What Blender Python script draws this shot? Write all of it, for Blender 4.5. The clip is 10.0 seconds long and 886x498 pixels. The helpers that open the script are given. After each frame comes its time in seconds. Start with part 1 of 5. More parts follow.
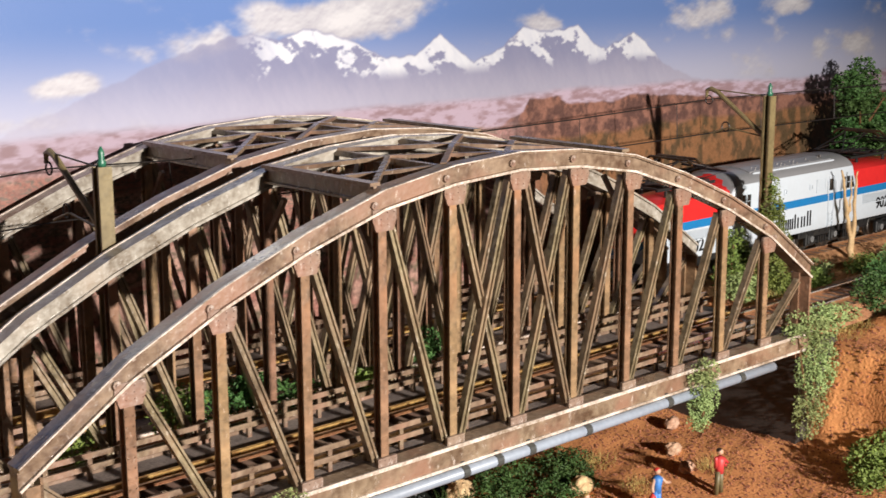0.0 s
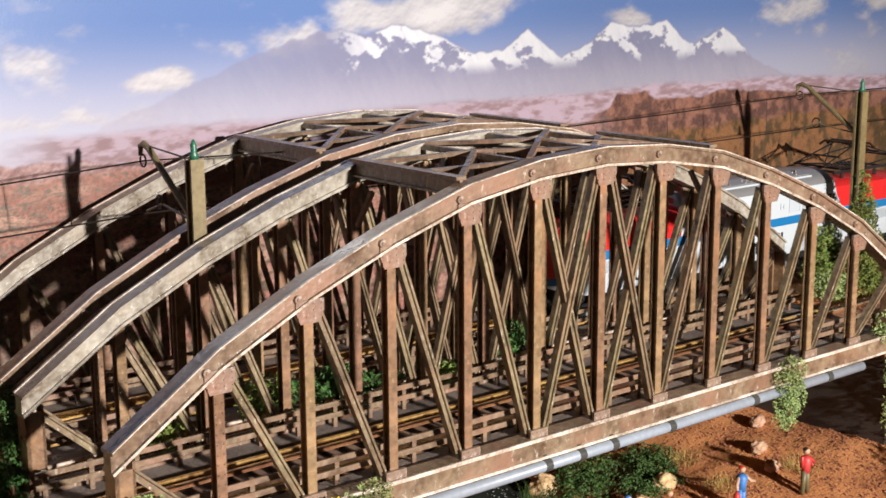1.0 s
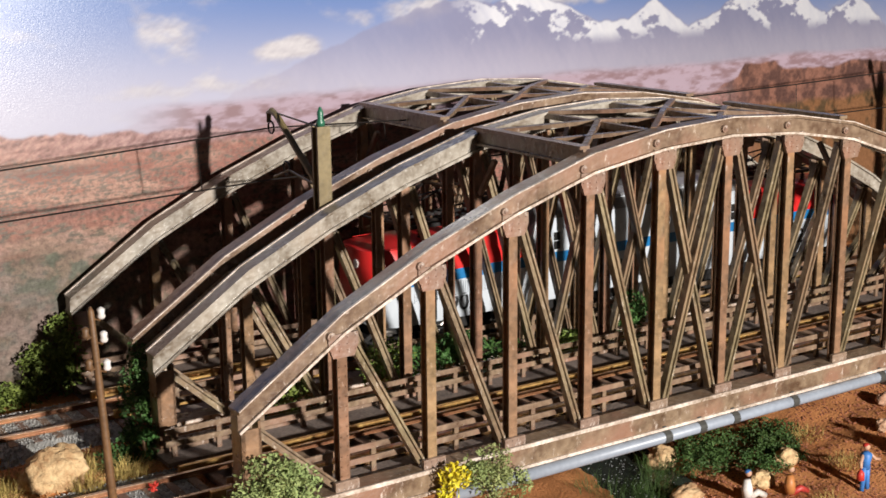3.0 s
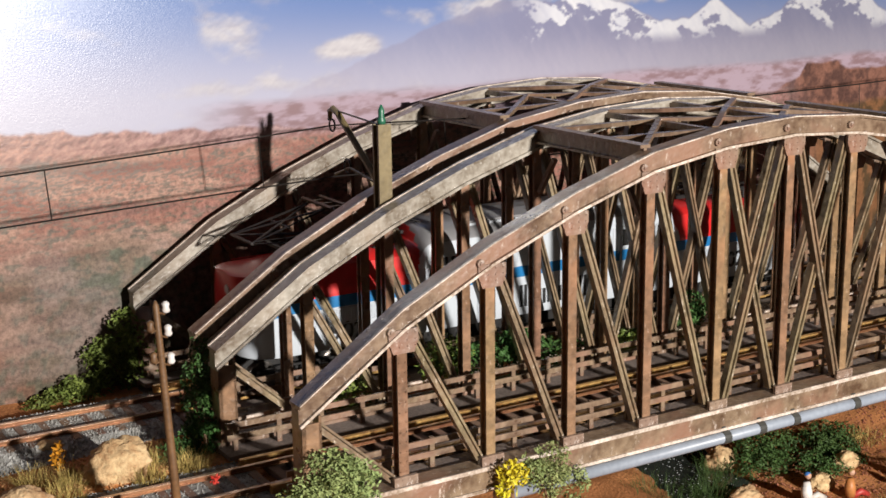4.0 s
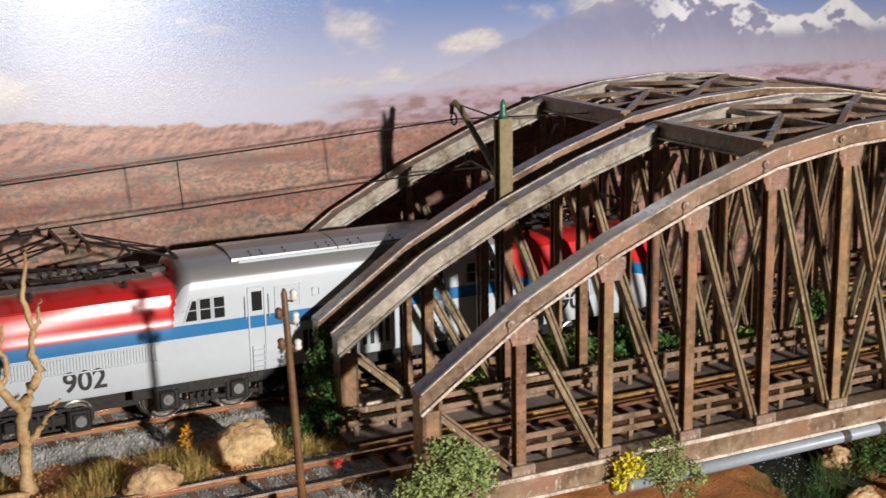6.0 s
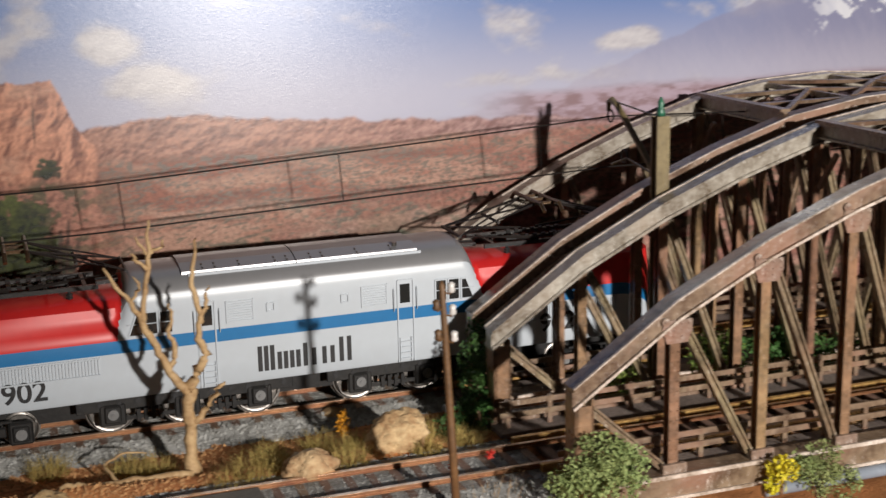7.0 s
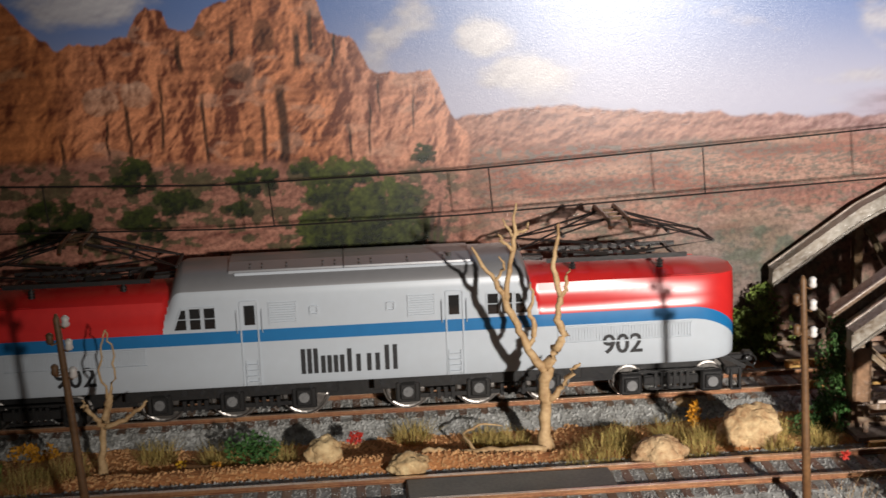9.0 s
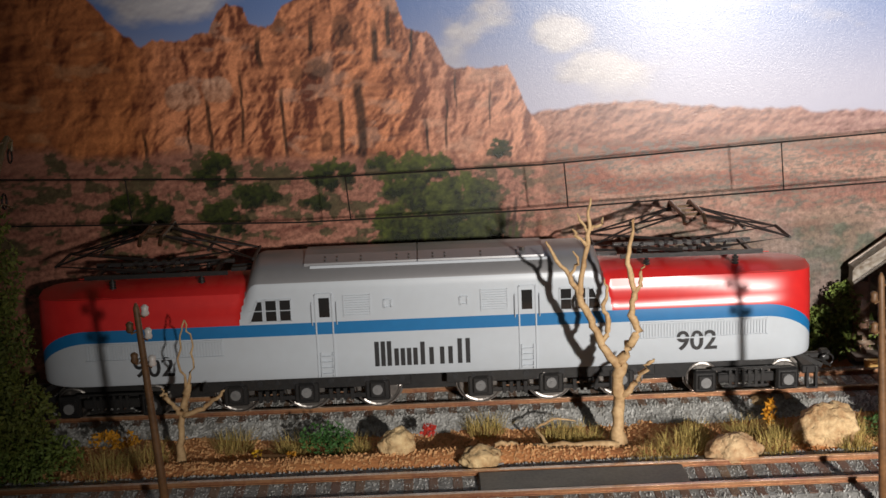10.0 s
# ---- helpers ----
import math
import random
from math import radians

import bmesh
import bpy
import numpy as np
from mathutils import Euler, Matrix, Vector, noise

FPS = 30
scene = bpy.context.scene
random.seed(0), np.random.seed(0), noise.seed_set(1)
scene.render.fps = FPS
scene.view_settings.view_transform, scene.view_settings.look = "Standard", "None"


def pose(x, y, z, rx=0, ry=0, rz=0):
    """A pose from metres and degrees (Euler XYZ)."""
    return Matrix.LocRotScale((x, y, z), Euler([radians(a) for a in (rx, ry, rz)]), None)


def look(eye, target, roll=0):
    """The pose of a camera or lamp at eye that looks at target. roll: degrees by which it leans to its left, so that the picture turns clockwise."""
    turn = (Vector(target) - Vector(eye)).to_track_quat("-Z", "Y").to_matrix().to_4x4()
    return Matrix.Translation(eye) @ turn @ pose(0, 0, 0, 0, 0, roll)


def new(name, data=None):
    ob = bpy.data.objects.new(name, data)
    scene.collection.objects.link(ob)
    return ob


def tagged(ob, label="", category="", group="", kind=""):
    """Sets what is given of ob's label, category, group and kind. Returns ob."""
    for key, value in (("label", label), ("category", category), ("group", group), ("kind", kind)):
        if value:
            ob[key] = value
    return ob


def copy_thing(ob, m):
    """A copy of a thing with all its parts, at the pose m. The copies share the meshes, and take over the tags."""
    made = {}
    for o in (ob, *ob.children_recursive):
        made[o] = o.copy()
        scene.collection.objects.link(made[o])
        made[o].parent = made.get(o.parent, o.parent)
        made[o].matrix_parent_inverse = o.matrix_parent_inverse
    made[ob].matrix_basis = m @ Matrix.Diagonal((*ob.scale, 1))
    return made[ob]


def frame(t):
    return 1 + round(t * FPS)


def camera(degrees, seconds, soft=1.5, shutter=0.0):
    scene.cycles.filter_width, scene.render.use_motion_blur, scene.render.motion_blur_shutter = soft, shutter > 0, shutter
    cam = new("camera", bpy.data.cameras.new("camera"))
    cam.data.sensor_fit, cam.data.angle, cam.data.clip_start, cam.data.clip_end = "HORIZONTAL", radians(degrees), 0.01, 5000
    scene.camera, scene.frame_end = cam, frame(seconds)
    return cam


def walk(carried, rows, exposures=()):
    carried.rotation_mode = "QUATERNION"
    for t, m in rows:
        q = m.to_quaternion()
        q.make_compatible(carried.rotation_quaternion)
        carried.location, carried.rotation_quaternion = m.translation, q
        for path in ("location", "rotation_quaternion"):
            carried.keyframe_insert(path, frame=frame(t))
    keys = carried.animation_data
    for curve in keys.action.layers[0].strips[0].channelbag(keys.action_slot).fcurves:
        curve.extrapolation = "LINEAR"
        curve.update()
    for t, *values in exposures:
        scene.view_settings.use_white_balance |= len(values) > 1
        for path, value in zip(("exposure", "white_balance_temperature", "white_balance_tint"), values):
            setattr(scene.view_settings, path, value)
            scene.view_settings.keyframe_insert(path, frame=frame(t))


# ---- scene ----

# All builders below work in millimetres of a 1:87 model railway; MM turns them into metres.
MM = 0.001

# ---- camera ----
cam = camera(36.85, 10.0, soft=1.5, shutter=0.4)


def aim(x, y, z, yaw, pitch, roll):
    """A camera pose from an eye in metres, a yaw to the left of +y, a pitch and a roll in degrees."""
    a, b = radians(yaw), radians(pitch)
    way = Vector((-math.sin(a) * math.cos(b), math.cos(a) * math.cos(b), math.sin(b)))
    eye = Vector((x, y, z))
    return look(eye, eye + way, roll)


PATH = [
    (0.0, -0.1397, -0.3139, 0.1532, -42.41, -11.49, -0.20),
    (0.5, -0.1410, -0.3150, 0.1531, -40.46, -11.56, -0.28),
    (1.0, -0.1415, -0.3162, 0.1534, -38.64, -11.69, -0.36),
    (1.5, -0.1420, -0.3152, 0.1533, -37.42, -12.23, -0.38),
    (2.0, -0.1426, -0.3155, 0.1533, -36.22, -12.54, -0.41),
    (3.5, -0.1440, -0.3184, 0.1538, -31.97, -13.02, -0.71),
    (4.0, -0.1453, -0.3184, 0.1532, -30.88, -12.94, -0.75),
    (4.5, -0.1460, -0.3187, 0.1534, -29.86, -13.01, -0.81),
    (5.0, -0.1475, -0.3191, 0.1541, -29.15, -13.15, -0.81),
    (5.2, -0.1480, -0.3195, 0.1542, -28.80, -13.17, -0.83),
    (6.3, -0.1520, -0.3230, 0.1548, -24.45, -13.18, -1.02),
    (6.5, -0.1528, -0.3236, 0.1550, -23.27, -13.18, -1.06),
    (7.0, -0.1555, -0.3252, 0.1560, -19.56, -13.32, -1.21),
    (7.5, -0.1572, -0.3274, 0.1560, -15.31, -13.25, -1.35),
    (8.0, -0.1588, -0.3299, 0.1550, -10.79, -13.05, -1.58),
    (8.5, -0.1592, -0.3326, 0.1545, -6.82, -12.92, -1.79),
    (9.0, -0.1598, -0.3346, 0.1545, -4.03, -12.93, -1.93),
    (9.5, -0.1596, -0.3359, 0.1541, -1.72, -12.88, -2.04),
    (10.0, -0.1578, -0.3368, 0.1539, -0.44, -12.92, -2.24),
]
walk(cam, [(t, aim(*r)) for t, *r in PATH], [(0.0, 0.41), (2.0, 0.26), (4.5, 0.09), (6.5, -0.14), (7.0, -0.22), (8.0, -0.24), (9.0, 0.05), (10.0, 0.05)])

# ---- light: a dim hall and one spotlight in front of the layout ----
world = bpy.data.worlds.new("hall")
scene.world = world
world.use_nodes = True
world.node_tree.nodes["Background"].inputs["Color"].default_value = (1.0, 0.90, 0.82, 1)
world.node_tree.nodes["Background"].inputs["Strength"].default_value = 0.034

spot_data = bpy.data.lights.new("spotlight", "SPOT")
spot_data.energy = 84.0
spot_data.color = (1.0, 0.935, 0.87)
spot_data.spot_size = radians(57.2)
spot_data.spot_blend = 0.9
spot_data.shadow_soft_size = 0.016
spot = new("spotlight", spot_data)
spot.matrix_world = look((0.165, -1.000, 0.262), (0.240, 0.10, 0.028))

ceiling_data = bpy.data.lights.new("ceiling_lamp", "AREA")
ceiling_data.shape, ceiling_data.size, ceiling_data.size_y = "RECTANGLE", 1.5, 0.35
ceiling_data.energy = 8.0
ceiling_data.color = (1.0, 0.95, 0.90)
ceiling_lamp = new("ceiling_lamp", ceiling_data)
ceiling_lamp.matrix_world = look((0.25, 1.75, 1.30), (0.12, 0.05, 0.05))

# ---- materials ----


def material(name, color, rough=0.6, metal=0.0, second=None, scale=60.0, fine=600.0, bump=0.15, dist=0.0004, spec=0.5, island=0.0, amount=1.0, coat=0.0):
    """A principled surface: two colours mixed by noise at two sizes (per metre), a fine bump, and a shift from piece to piece."""
    m = bpy.data.materials.new(name)
    m.use_nodes = True
    n, l = m.node_tree.nodes, m.node_tree.links
    b = n["Principled BSDF"]
    tc = n.new("ShaderNodeTexCoord")
    big, small = n.new("ShaderNodeTexNoise"), n.new("ShaderNodeTexNoise")
    big.inputs["Scale"].default_value, small.inputs["Scale"].default_value = scale, fine
    big.inputs["Detail"].default_value, small.inputs["Detail"].default_value = 5, 3
    for q in (big, small):
        l.new(tc.outputs["Object"], q.inputs["Vector"])
    ramp = n.new("ShaderNodeMapRange")
    ramp.inputs[1].default_value, ramp.inputs[2].default_value = 0.38, 0.68
    mixf = n.new("ShaderNodeMath")
    mixf.operation = "MULTIPLY_ADD"
    mixf.inputs[1].default_value, mixf.inputs[2].default_value = 0.45, 0.0
    l.new(small.outputs["Fac"], mixf.inputs[0])
    add = n.new("ShaderNodeMath")
    add.operation = "MULTIPLY_ADD"
    add.inputs[1].default_value = 0.6
    l.new(big.outputs["Fac"], add.inputs[0])
    l.new(mixf.outputs[0], add.inputs[2])
    l.new(add.outputs[0], ramp.inputs[0])
    scaled = n.new("ShaderNodeMath")
    scaled.operation = "MULTIPLY"
    scaled.inputs[1].default_value = amount
    l.new(ramp.outputs[0], scaled.inputs[0])
    mix = n.new("ShaderNodeMix")
    mix.data_type = "RGBA"
    l.new(scaled.outputs[0], mix.inputs[0])
    second = second or tuple(c * 0.72 for c in color)
    mix.inputs[6].default_value, mix.inputs[7].default_value = (*color, 1), (*second, 1)
    out = mix.outputs[2]
    if island:
        geo, info = n.new("ShaderNodeNewGeometry"), n.new("ShaderNodeObjectInfo")
        both = n.new("ShaderNodeMath")
        both.operation = "ADD"
        l.new(geo.outputs["Random Per Island"], both.inputs[0])
        l.new(info.outputs["Random"], both.inputs[1])
        val = n.new("ShaderNodeMapRange")
        val.inputs[1].default_value, val.inputs[2].default_value = 0.0, 2.0
        val.inputs[3].default_value, val.inputs[4].default_value = 1 - island, 1 + island
        l.new(both.outputs[0], val.inputs[0])
        hsv = n.new("ShaderNodeHueSaturation")
        l.new(val.outputs[0], hsv.inputs["Value"])
        tint = n.new("ShaderNodeMapRange")
        tint.inputs[3].default_value, tint.inputs[4].default_value = 0.5 - 0.05 * island, 0.5 + 0.05 * island
        l.new(info.outputs["Random"], tint.inputs[0])
        l.new(tint.outputs[0], hsv.inputs["Hue"])
        l.new(out, hsv.inputs["Color"])
        out = hsv.outputs[0]
    l.new(out, b.inputs["Base Color"])
    b.inputs["Roughness"].default_value, b.inputs["Metallic"].default_value = rough, metal
    b.inputs["Specular IOR Level"].default_value = spec
    b.inputs["Coat Weight"].default_value = coat
    if bump:
        bp = n.new("ShaderNodeBump")
        bp.inputs["Strength"].default_value, bp.inputs["Distance"].default_value = bump, dist
        l.new(small.outputs["Fac"], bp.inputs["Height"])
        l.new(bp.outputs[0], b.inputs["Normal"])
    return m


def steel(name, dark, brown, rust, pale, scuff, rough=0.34, island=0.14, fleck=900.0):
    """Hand-painted model steel: brown over dark, rust blooms, pale dry-brushed scuffs, uneven gloss."""
    m = material(name, brown, rough, 0.0, dark, 75, 420, 0.65, 0.0005, 0.8, island)
    n, l = m.node_tree.nodes, m.node_tree.links
    b = n["Principled BSDF"]
    under = b.inputs["Base Color"].links[0].from_socket
    tc, bloom, wear, spread = n.new("ShaderNodeTexCoord"), n.new("ShaderNodeTexNoise"), n.new("ShaderNodeTexNoise"), n.new("ShaderNodeMapping")
    l.new(tc.outputs["Object"], bloom.inputs["Vector"])
    l.new(tc.outputs["Object"], spread.inputs["Vector"])
    spread.inputs["Scale"].default_value = (1.0, 1.0, 0.45)
    l.new(spread.outputs[0], wear.inputs["Vector"])
    bloom.inputs["Scale"].default_value, bloom.inputs["Detail"].default_value = 42, 4
    wear.inputs["Scale"].default_value, wear.inputs["Detail"].default_value, wear.inputs["Roughness"].default_value = fleck * 0.5, 5, 0.7
    for tex, lo, hi, rgb, most in ((bloom, 0.50, 0.66, rust, 0.8), (wear, 0.66 - scuff, 0.78 - scuff, pale, 0.85)):
        r, mx = n.new("ShaderNodeMapRange"), n.new("ShaderNodeMix")
        r.inputs[1].default_value, r.inputs[2].default_value, r.inputs[4].default_value = lo, hi, most
        mx.data_type = "RGBA"
        l.new(tex.outputs["Fac"], r.inputs[0])
        l.new(r.outputs[0], mx.inputs[0])
        l.new(under, mx.inputs[6])
        mx.inputs[7].default_value = (*rgb, 1)
        under = mx.outputs[2]
    l.new(under, b.inputs["Base Color"])
    gloss = n.new("ShaderNodeMapRange")
    gloss.inputs[1].default_value, gloss.inputs[2].default_value = 0.35, 0.65
    gloss.inputs[3].default_value, gloss.inputs[4].default_value = rough - 0.12, rough + 0.22
    l.new(bloom.outputs["Fac"], gloss.inputs[0])
    l.new(gloss.outputs[0], b.inputs["Roughness"])
    return m


STEEL = steel("weathered_bridge_steel", (0.085, 0.048, 0.030), (0.26, 0.185, 0.125), (0.24, 0.12, 0.072), (0.60, 0.51, 0.44), 0.06, 0.27)
# Paler base colour carries the whitish lamp sheen of the far arches.
STEEL_SHEEN = steel("pale_sheen_steel", (0.12, 0.09, 0.06), (0.42, 0.39, 0.335), (0.28, 0.22, 0.16), (0.66, 0.63, 0.58), 0.05, 0.24, 0.1, 1400.0)
STEEL_RUST = steel("rusty_bridge_steel", (0.095, 0.06, 0.036), (0.28, 0.165, 0.095), (0.34, 0.145, 0.06), (0.54, 0.43, 0.35), 0.05, 0.27, 0.28)
STEEL_OLIVE = steel("olive_brown_steel", (0.085, 0.06, 0.034), (0.275, 0.21, 0.13), (0.225, 0.13, 0.07), (0.58, 0.50, 0.39), 0.06, 0.26, 0.22)
# Worn edges, brightened in colour for the light caught along the flanges.
STEEL_EDGE = material("worn_lit_steel_edge", (0.74, 0.64, 0.56), 0.32, 0.0, (0.22, 0.16, 0.11), 120, 900, 0.3, 0.0002, 0.6)
RIVET = steel("riveted_plate", (0.13, 0.08, 0.055), (0.28, 0.20, 0.15), (0.26, 0.12, 0.07), (0.66, 0.58, 0.52), 0.09, 0.32, 0.12, 1600.0)
DECK = material("grey_walkway", (0.27, 0.22, 0.19), 0.7, 0.0, (0.11, 0.085, 0.075), 60, 900, 0.5, 0.0004)
PIPE = material("blue_grey_pipe_paint", (0.30, 0.34, 0.40), 0.4, 0.0, (0.22, 0.25, 0.30), 40, 500, 0.1)
PIPE_CLAMP = material("pipe_clamp", (0.06, 0.06, 0.055), 0.5)
RAIL_SIDE = material("rusty_rail", (0.40, 0.21, 0.10), 0.38, 0.45, (0.22, 0.09, 0.05), 80, 900, 0.3, 0.0002)
RAIL_TOP = material("worn_rail_top", (0.82, 0.66, 0.52), 0.24, 0.6, (0.55, 0.34, 0.22), 120, 900, 0.05)
GUARD = material("worn_golden_bar", (0.95, 0.62, 0.22), 0.24, 0.5, (0.40, 0.20, 0.07), 130, 700, 0.5, 0.0003, 0.7)
SLEEPER = material("brown_sleeper", (0.29, 0.19, 0.135), 0.6, 0.0, (0.14, 0.09, 0.065), 60, 900, 0.4, 0.0004, 0.3, 0.25)
BALLAST = material("grey_ballast", (0.42, 0.42, 0.405), 0.8, 0.0, (0.17, 0.165, 0.15), 300, 1500, 0.5, 0.0004, 0.3, 0.45)
MASTM = material("olive_mast", (0.215, 0.165, 0.078), 0.45, 0.0, (0.12, 0.09, 0.042), 70, 600, 0.3, 0.0003)
WOODPOLE = material("telegraph_pole_wood", (0.19, 0.10, 0.042), 0.55, 0.0, (0.085, 0.045, 0.02), 90, 900, 0.4, 0.0003)
WHITE_INS = material("white_insulator", (0.72, 0.70, 0.68), 0.3, 0.0, (0.55, 0.53, 0.5), 60, 600, 0.05)
GREEN_INS = material("green_insulator", (0.03, 0.16, 0.085), 0.35, 0.0, (0.02, 0.09, 0.06), 100, 900, 0.1)
WIREM = material("dark_wire", (0.022, 0.017, 0.015), 0.5, 0.3)
BRASS = material("dull_bronze_pan_head", (0.13, 0.075, 0.035), 0.32, 0.6, (0.04, 0.028, 0.02), 150, 900, 0.2)
LOCO_WHITE = material("loco_silver_white", (0.475, 0.52, 0.565), 0.33, 0.0, (0.44, 0.475, 0.51), 15, 300, 0.02, 0.0001, 0.5, 0, 0.7)
LOCO_RED = material("loco_red", (0.60, 0.024, 0.022), 0.29, 0.0, (0.48, 0.016, 0.018), 15, 300, 0.02, 0.0001, 0.5, 0, 0.7)
LOCO_BLUE = material("loco_blue", (0.012, 0.155, 0.37), 0.34, 0.0, (0.011, 0.135, 0.33), 15, 300, 0.02)
LOCO_GREY = material("loco_roof_grey", (0.25, 0.25, 0.26), 0.30, 0.25, (0.23, 0.23, 0.235), 15, 300, 0.03)
BLACK = material("loco_black", (0.012, 0.012, 0.013), 0.36, 0.0, (0.022, 0.021, 0.02), 60, 700, 0.15)
HUB = material("axle_cover_grey", (0.22, 0.22, 0.22), 0.4, 0.2)
CHROME = material("wheel_tread_steel", (0.30, 0.28, 0.26), 0.38, 1.0)
LETTER = material("black_lettering", (0.014, 0.014, 0.016), 0.45)
EARTH = material("red_sand", (0.62, 0.275, 0.105), 0.9, 0.0, (0.42, 0.17, 0.07), 28, 900, 0.7, 0.0008, 0.2)
GRIT = material("reddish_grit", (0.55, 0.28, 0.14), 0.9, 0.0, (0.30, 0.135, 0.07), 200, 1500, 0.4, 0.0004, 0.2, 0.5)
CLIFF = material("orange_earth_cliff", (0.72, 0.32, 0.12), 0.9, 0.0, (0.50, 0.19, 0.07), 50, 700, 0.7, 0.001, 0.2)
PINKROCK = material("pinkish_stone", (0.55, 0.36, 0.25), 0.85, 0.0, (0.34, 0.17, 0.10), 130, 600, 0.9, 0.0012, 0.25, 0.15)
ROCK = material("yellow_sandstone", (0.70, 0.52, 0.29), 0.8, 0.0, (0.36, 0.19, 0.085), 130, 600, 0.9, 0.0012, 0.25, 0.12)
LEAF = material("leaf_green", (0.19, 0.235, 0.05), 0.6, 0.0, (0.085, 0.125, 0.028), 120, 900, 0.0, 0.0003, 0.3, 0.4)
LEAF_DARK = material("dark_leaf_green", (0.075, 0.155, 0.04), 0.6, 0.0, (0.035, 0.08, 0.02), 120, 900, 0.0, 0.0003, 0.3, 0.4)
LEAF_PALE = material("sage_green", (0.30, 0.36, 0.14), 0.7, 0.0, (0.17, 0.22, 0.075), 120, 900, 0.0, 0.0003, 0.3, 0.35)
LEAF_YELLOW = material("yellow_flower", (0.62, 0.52, 0.03), 0.6, 0.0, (0.45, 0.38, 0.02), 120, 900, 0.0, 0.0003, 0.3, 0.3)
STRAW = material("dry_grass", (0.60, 0.45, 0.15), 0.75, 0.0, (0.36, 0.30, 0.08), 150, 900, 0.0, 0.0003, 0.3, 0.4)
ORANGE = material("orange_flower", (0.62, 0.33, 0.02), 0.6, 0.0, (0.5, 0.25, 0.02), 120, 900, 0.0, 0.0003, 0.3, 0.3)
REDM = material("red_flower", (0.55, 0.035, 0.02), 0.6)
DEADWOOD = material("bleached_dead_wood", (0.60, 0.42, 0.22), 0.7, 0.0, (0.34, 0.20, 0.09), 120, 900, 0.5, 0.0004)
WATER = material("creek_water", (0.028, 0.035, 0.03), 0.08, 0.0, (0.05, 0.06, 0.05), 40, 350, 0.5, 0.0006, 0.8)
FOAM = material("white_water", (0.66, 0.68, 0.70), 0.5, 0.0, (0.5, 0.52, 0.54), 200, 900, 0.4)
FASCIA = material("dark_fascia_board", (0.05, 0.04, 0.035), 0.6)
HALL = material("hall_floor", (0.18, 0.16, 0.14), 0.7, 0.0, (0.14, 0.12, 0.11), 3, 40, 0.1)
CONCRETE = material("grey_crossing_plate", (0.19, 0.175, 0.145), 0.6, 0.0, (0.11, 0.10, 0.085), 60, 900, 0.3)

glass = bpy.data.materials.new("cab_glass")
glass.use_nodes = True
gb = glass.node_tree.nodes["Principled BSDF"]
gb.inputs["Base Color"].default_value = (0.02, 0.02, 0.02, 1)
gb.inputs["Roughness"].default_value = 0.06
gb.inputs["Specular IOR Level"].default_value = 0.8

# ---- mesh helpers (millimetres) ----
rnd = random.Random(7)


def box(bm, x0, x1, y0, y1, z0, z1, bevel=0.0):
    vs = [bm.verts.new((x, y, z)) for x in (x0, x1) for y in (y0, y1) for z in (z0, z1)]
    fs = [bm.faces.new([vs[i] for i in q]) for q in ((0, 1, 3, 2), (4, 6, 7, 5), (0, 4, 5, 1), (2, 3, 7, 6), (0, 2, 6, 4), (1, 5, 7, 3))]
    if bevel:
        es = list({e for f in fs for e in f.edges})
        bmesh.ops.bevel(bm, geom=es, offset=bevel, segments=1, affect="EDGES", clamp_overlap=True)
    return bm


def beam(bm, p, q, w, h, side=(0, 1, 0)):
    """A bar from p to q, w wide along side and h high across both."""
    p, q, side = Vector(p), Vector(q), Vector(side)
    d = (q - p).normalized()
    side = (side - d * side.dot(d)).normalized()
    up = d.cross(side)
    a, b = side * w / 2, up * h / 2
    vs = [bm.verts.new(e + s * a + t * b) for e in (p, q) for s, t in ((-1, -1), (1, -1), (1, 1), (-1, 1))]
    for f in ((3, 2, 1, 0), (4, 5, 6, 7), (0, 1, 5, 4), (1, 2, 6, 5), (2, 3, 7, 6), (3, 0, 4, 7)):
        bm.faces.new([vs[i] for i in f])
    return bm


def tube(bm, points, radii, seg=8, caps=True):
    """A round bar along points with a radius at each."""
    pts = [Vector(p) for p in points]
    if not hasattr(radii, "__len__"):
        radii = [radii] * len(pts)
    rings = []
    for i, p in enumerate(pts):
        d = (pts[min(i + 1, len(pts) - 1)] - pts[max(i - 1, 0)]).normalized()
        a = d.cross(Vector((0.31, 0.17, 0.93)) if abs(d.z) < 0.9 else Vector((1, 0, 0))).normalized()
        b = d.cross(a)
        rings.append([bm.verts.new(p + radii[i] * (a * math.cos(k * math.tau / seg) + b * math.sin(k * math.tau / seg))) for k in range(seg)])
    for r, s in zip(rings, rings[1:]):
        for k in range(seg):
            bm.faces.new((r[k], r[(k + 1) % seg], s[(k + 1) % seg], s[k]))
    if caps:
        bm.faces.new(rings[0][::-1])
        bm.faces.new(rings[-1])
    return bm


def ring(bm, centre, r, thick, axis="y", seg=16):
    c = Vector(centre)
    pts = []
    for k in range(seg + 1):
        a = k * math.tau / seg
        u, w = r * math.cos(a), r * math.sin(a)
        pts.append(c + Vector({"y": (u, 0, w), "x": (0, u, w), "z": (u, w, 0)}[axis]))
    return tube(bm, pts, thick, 6, False)


def disc(bm, centre, r, depth, axis="y", seg=20):
    c = Vector(centre)
    d = Vector({"y": (0, depth / 2, 0), "x": (depth / 2, 0, 0), "z": (0, 0, depth / 2)}[axis])
    return tube(bm, [c - d, c + d], r, seg)


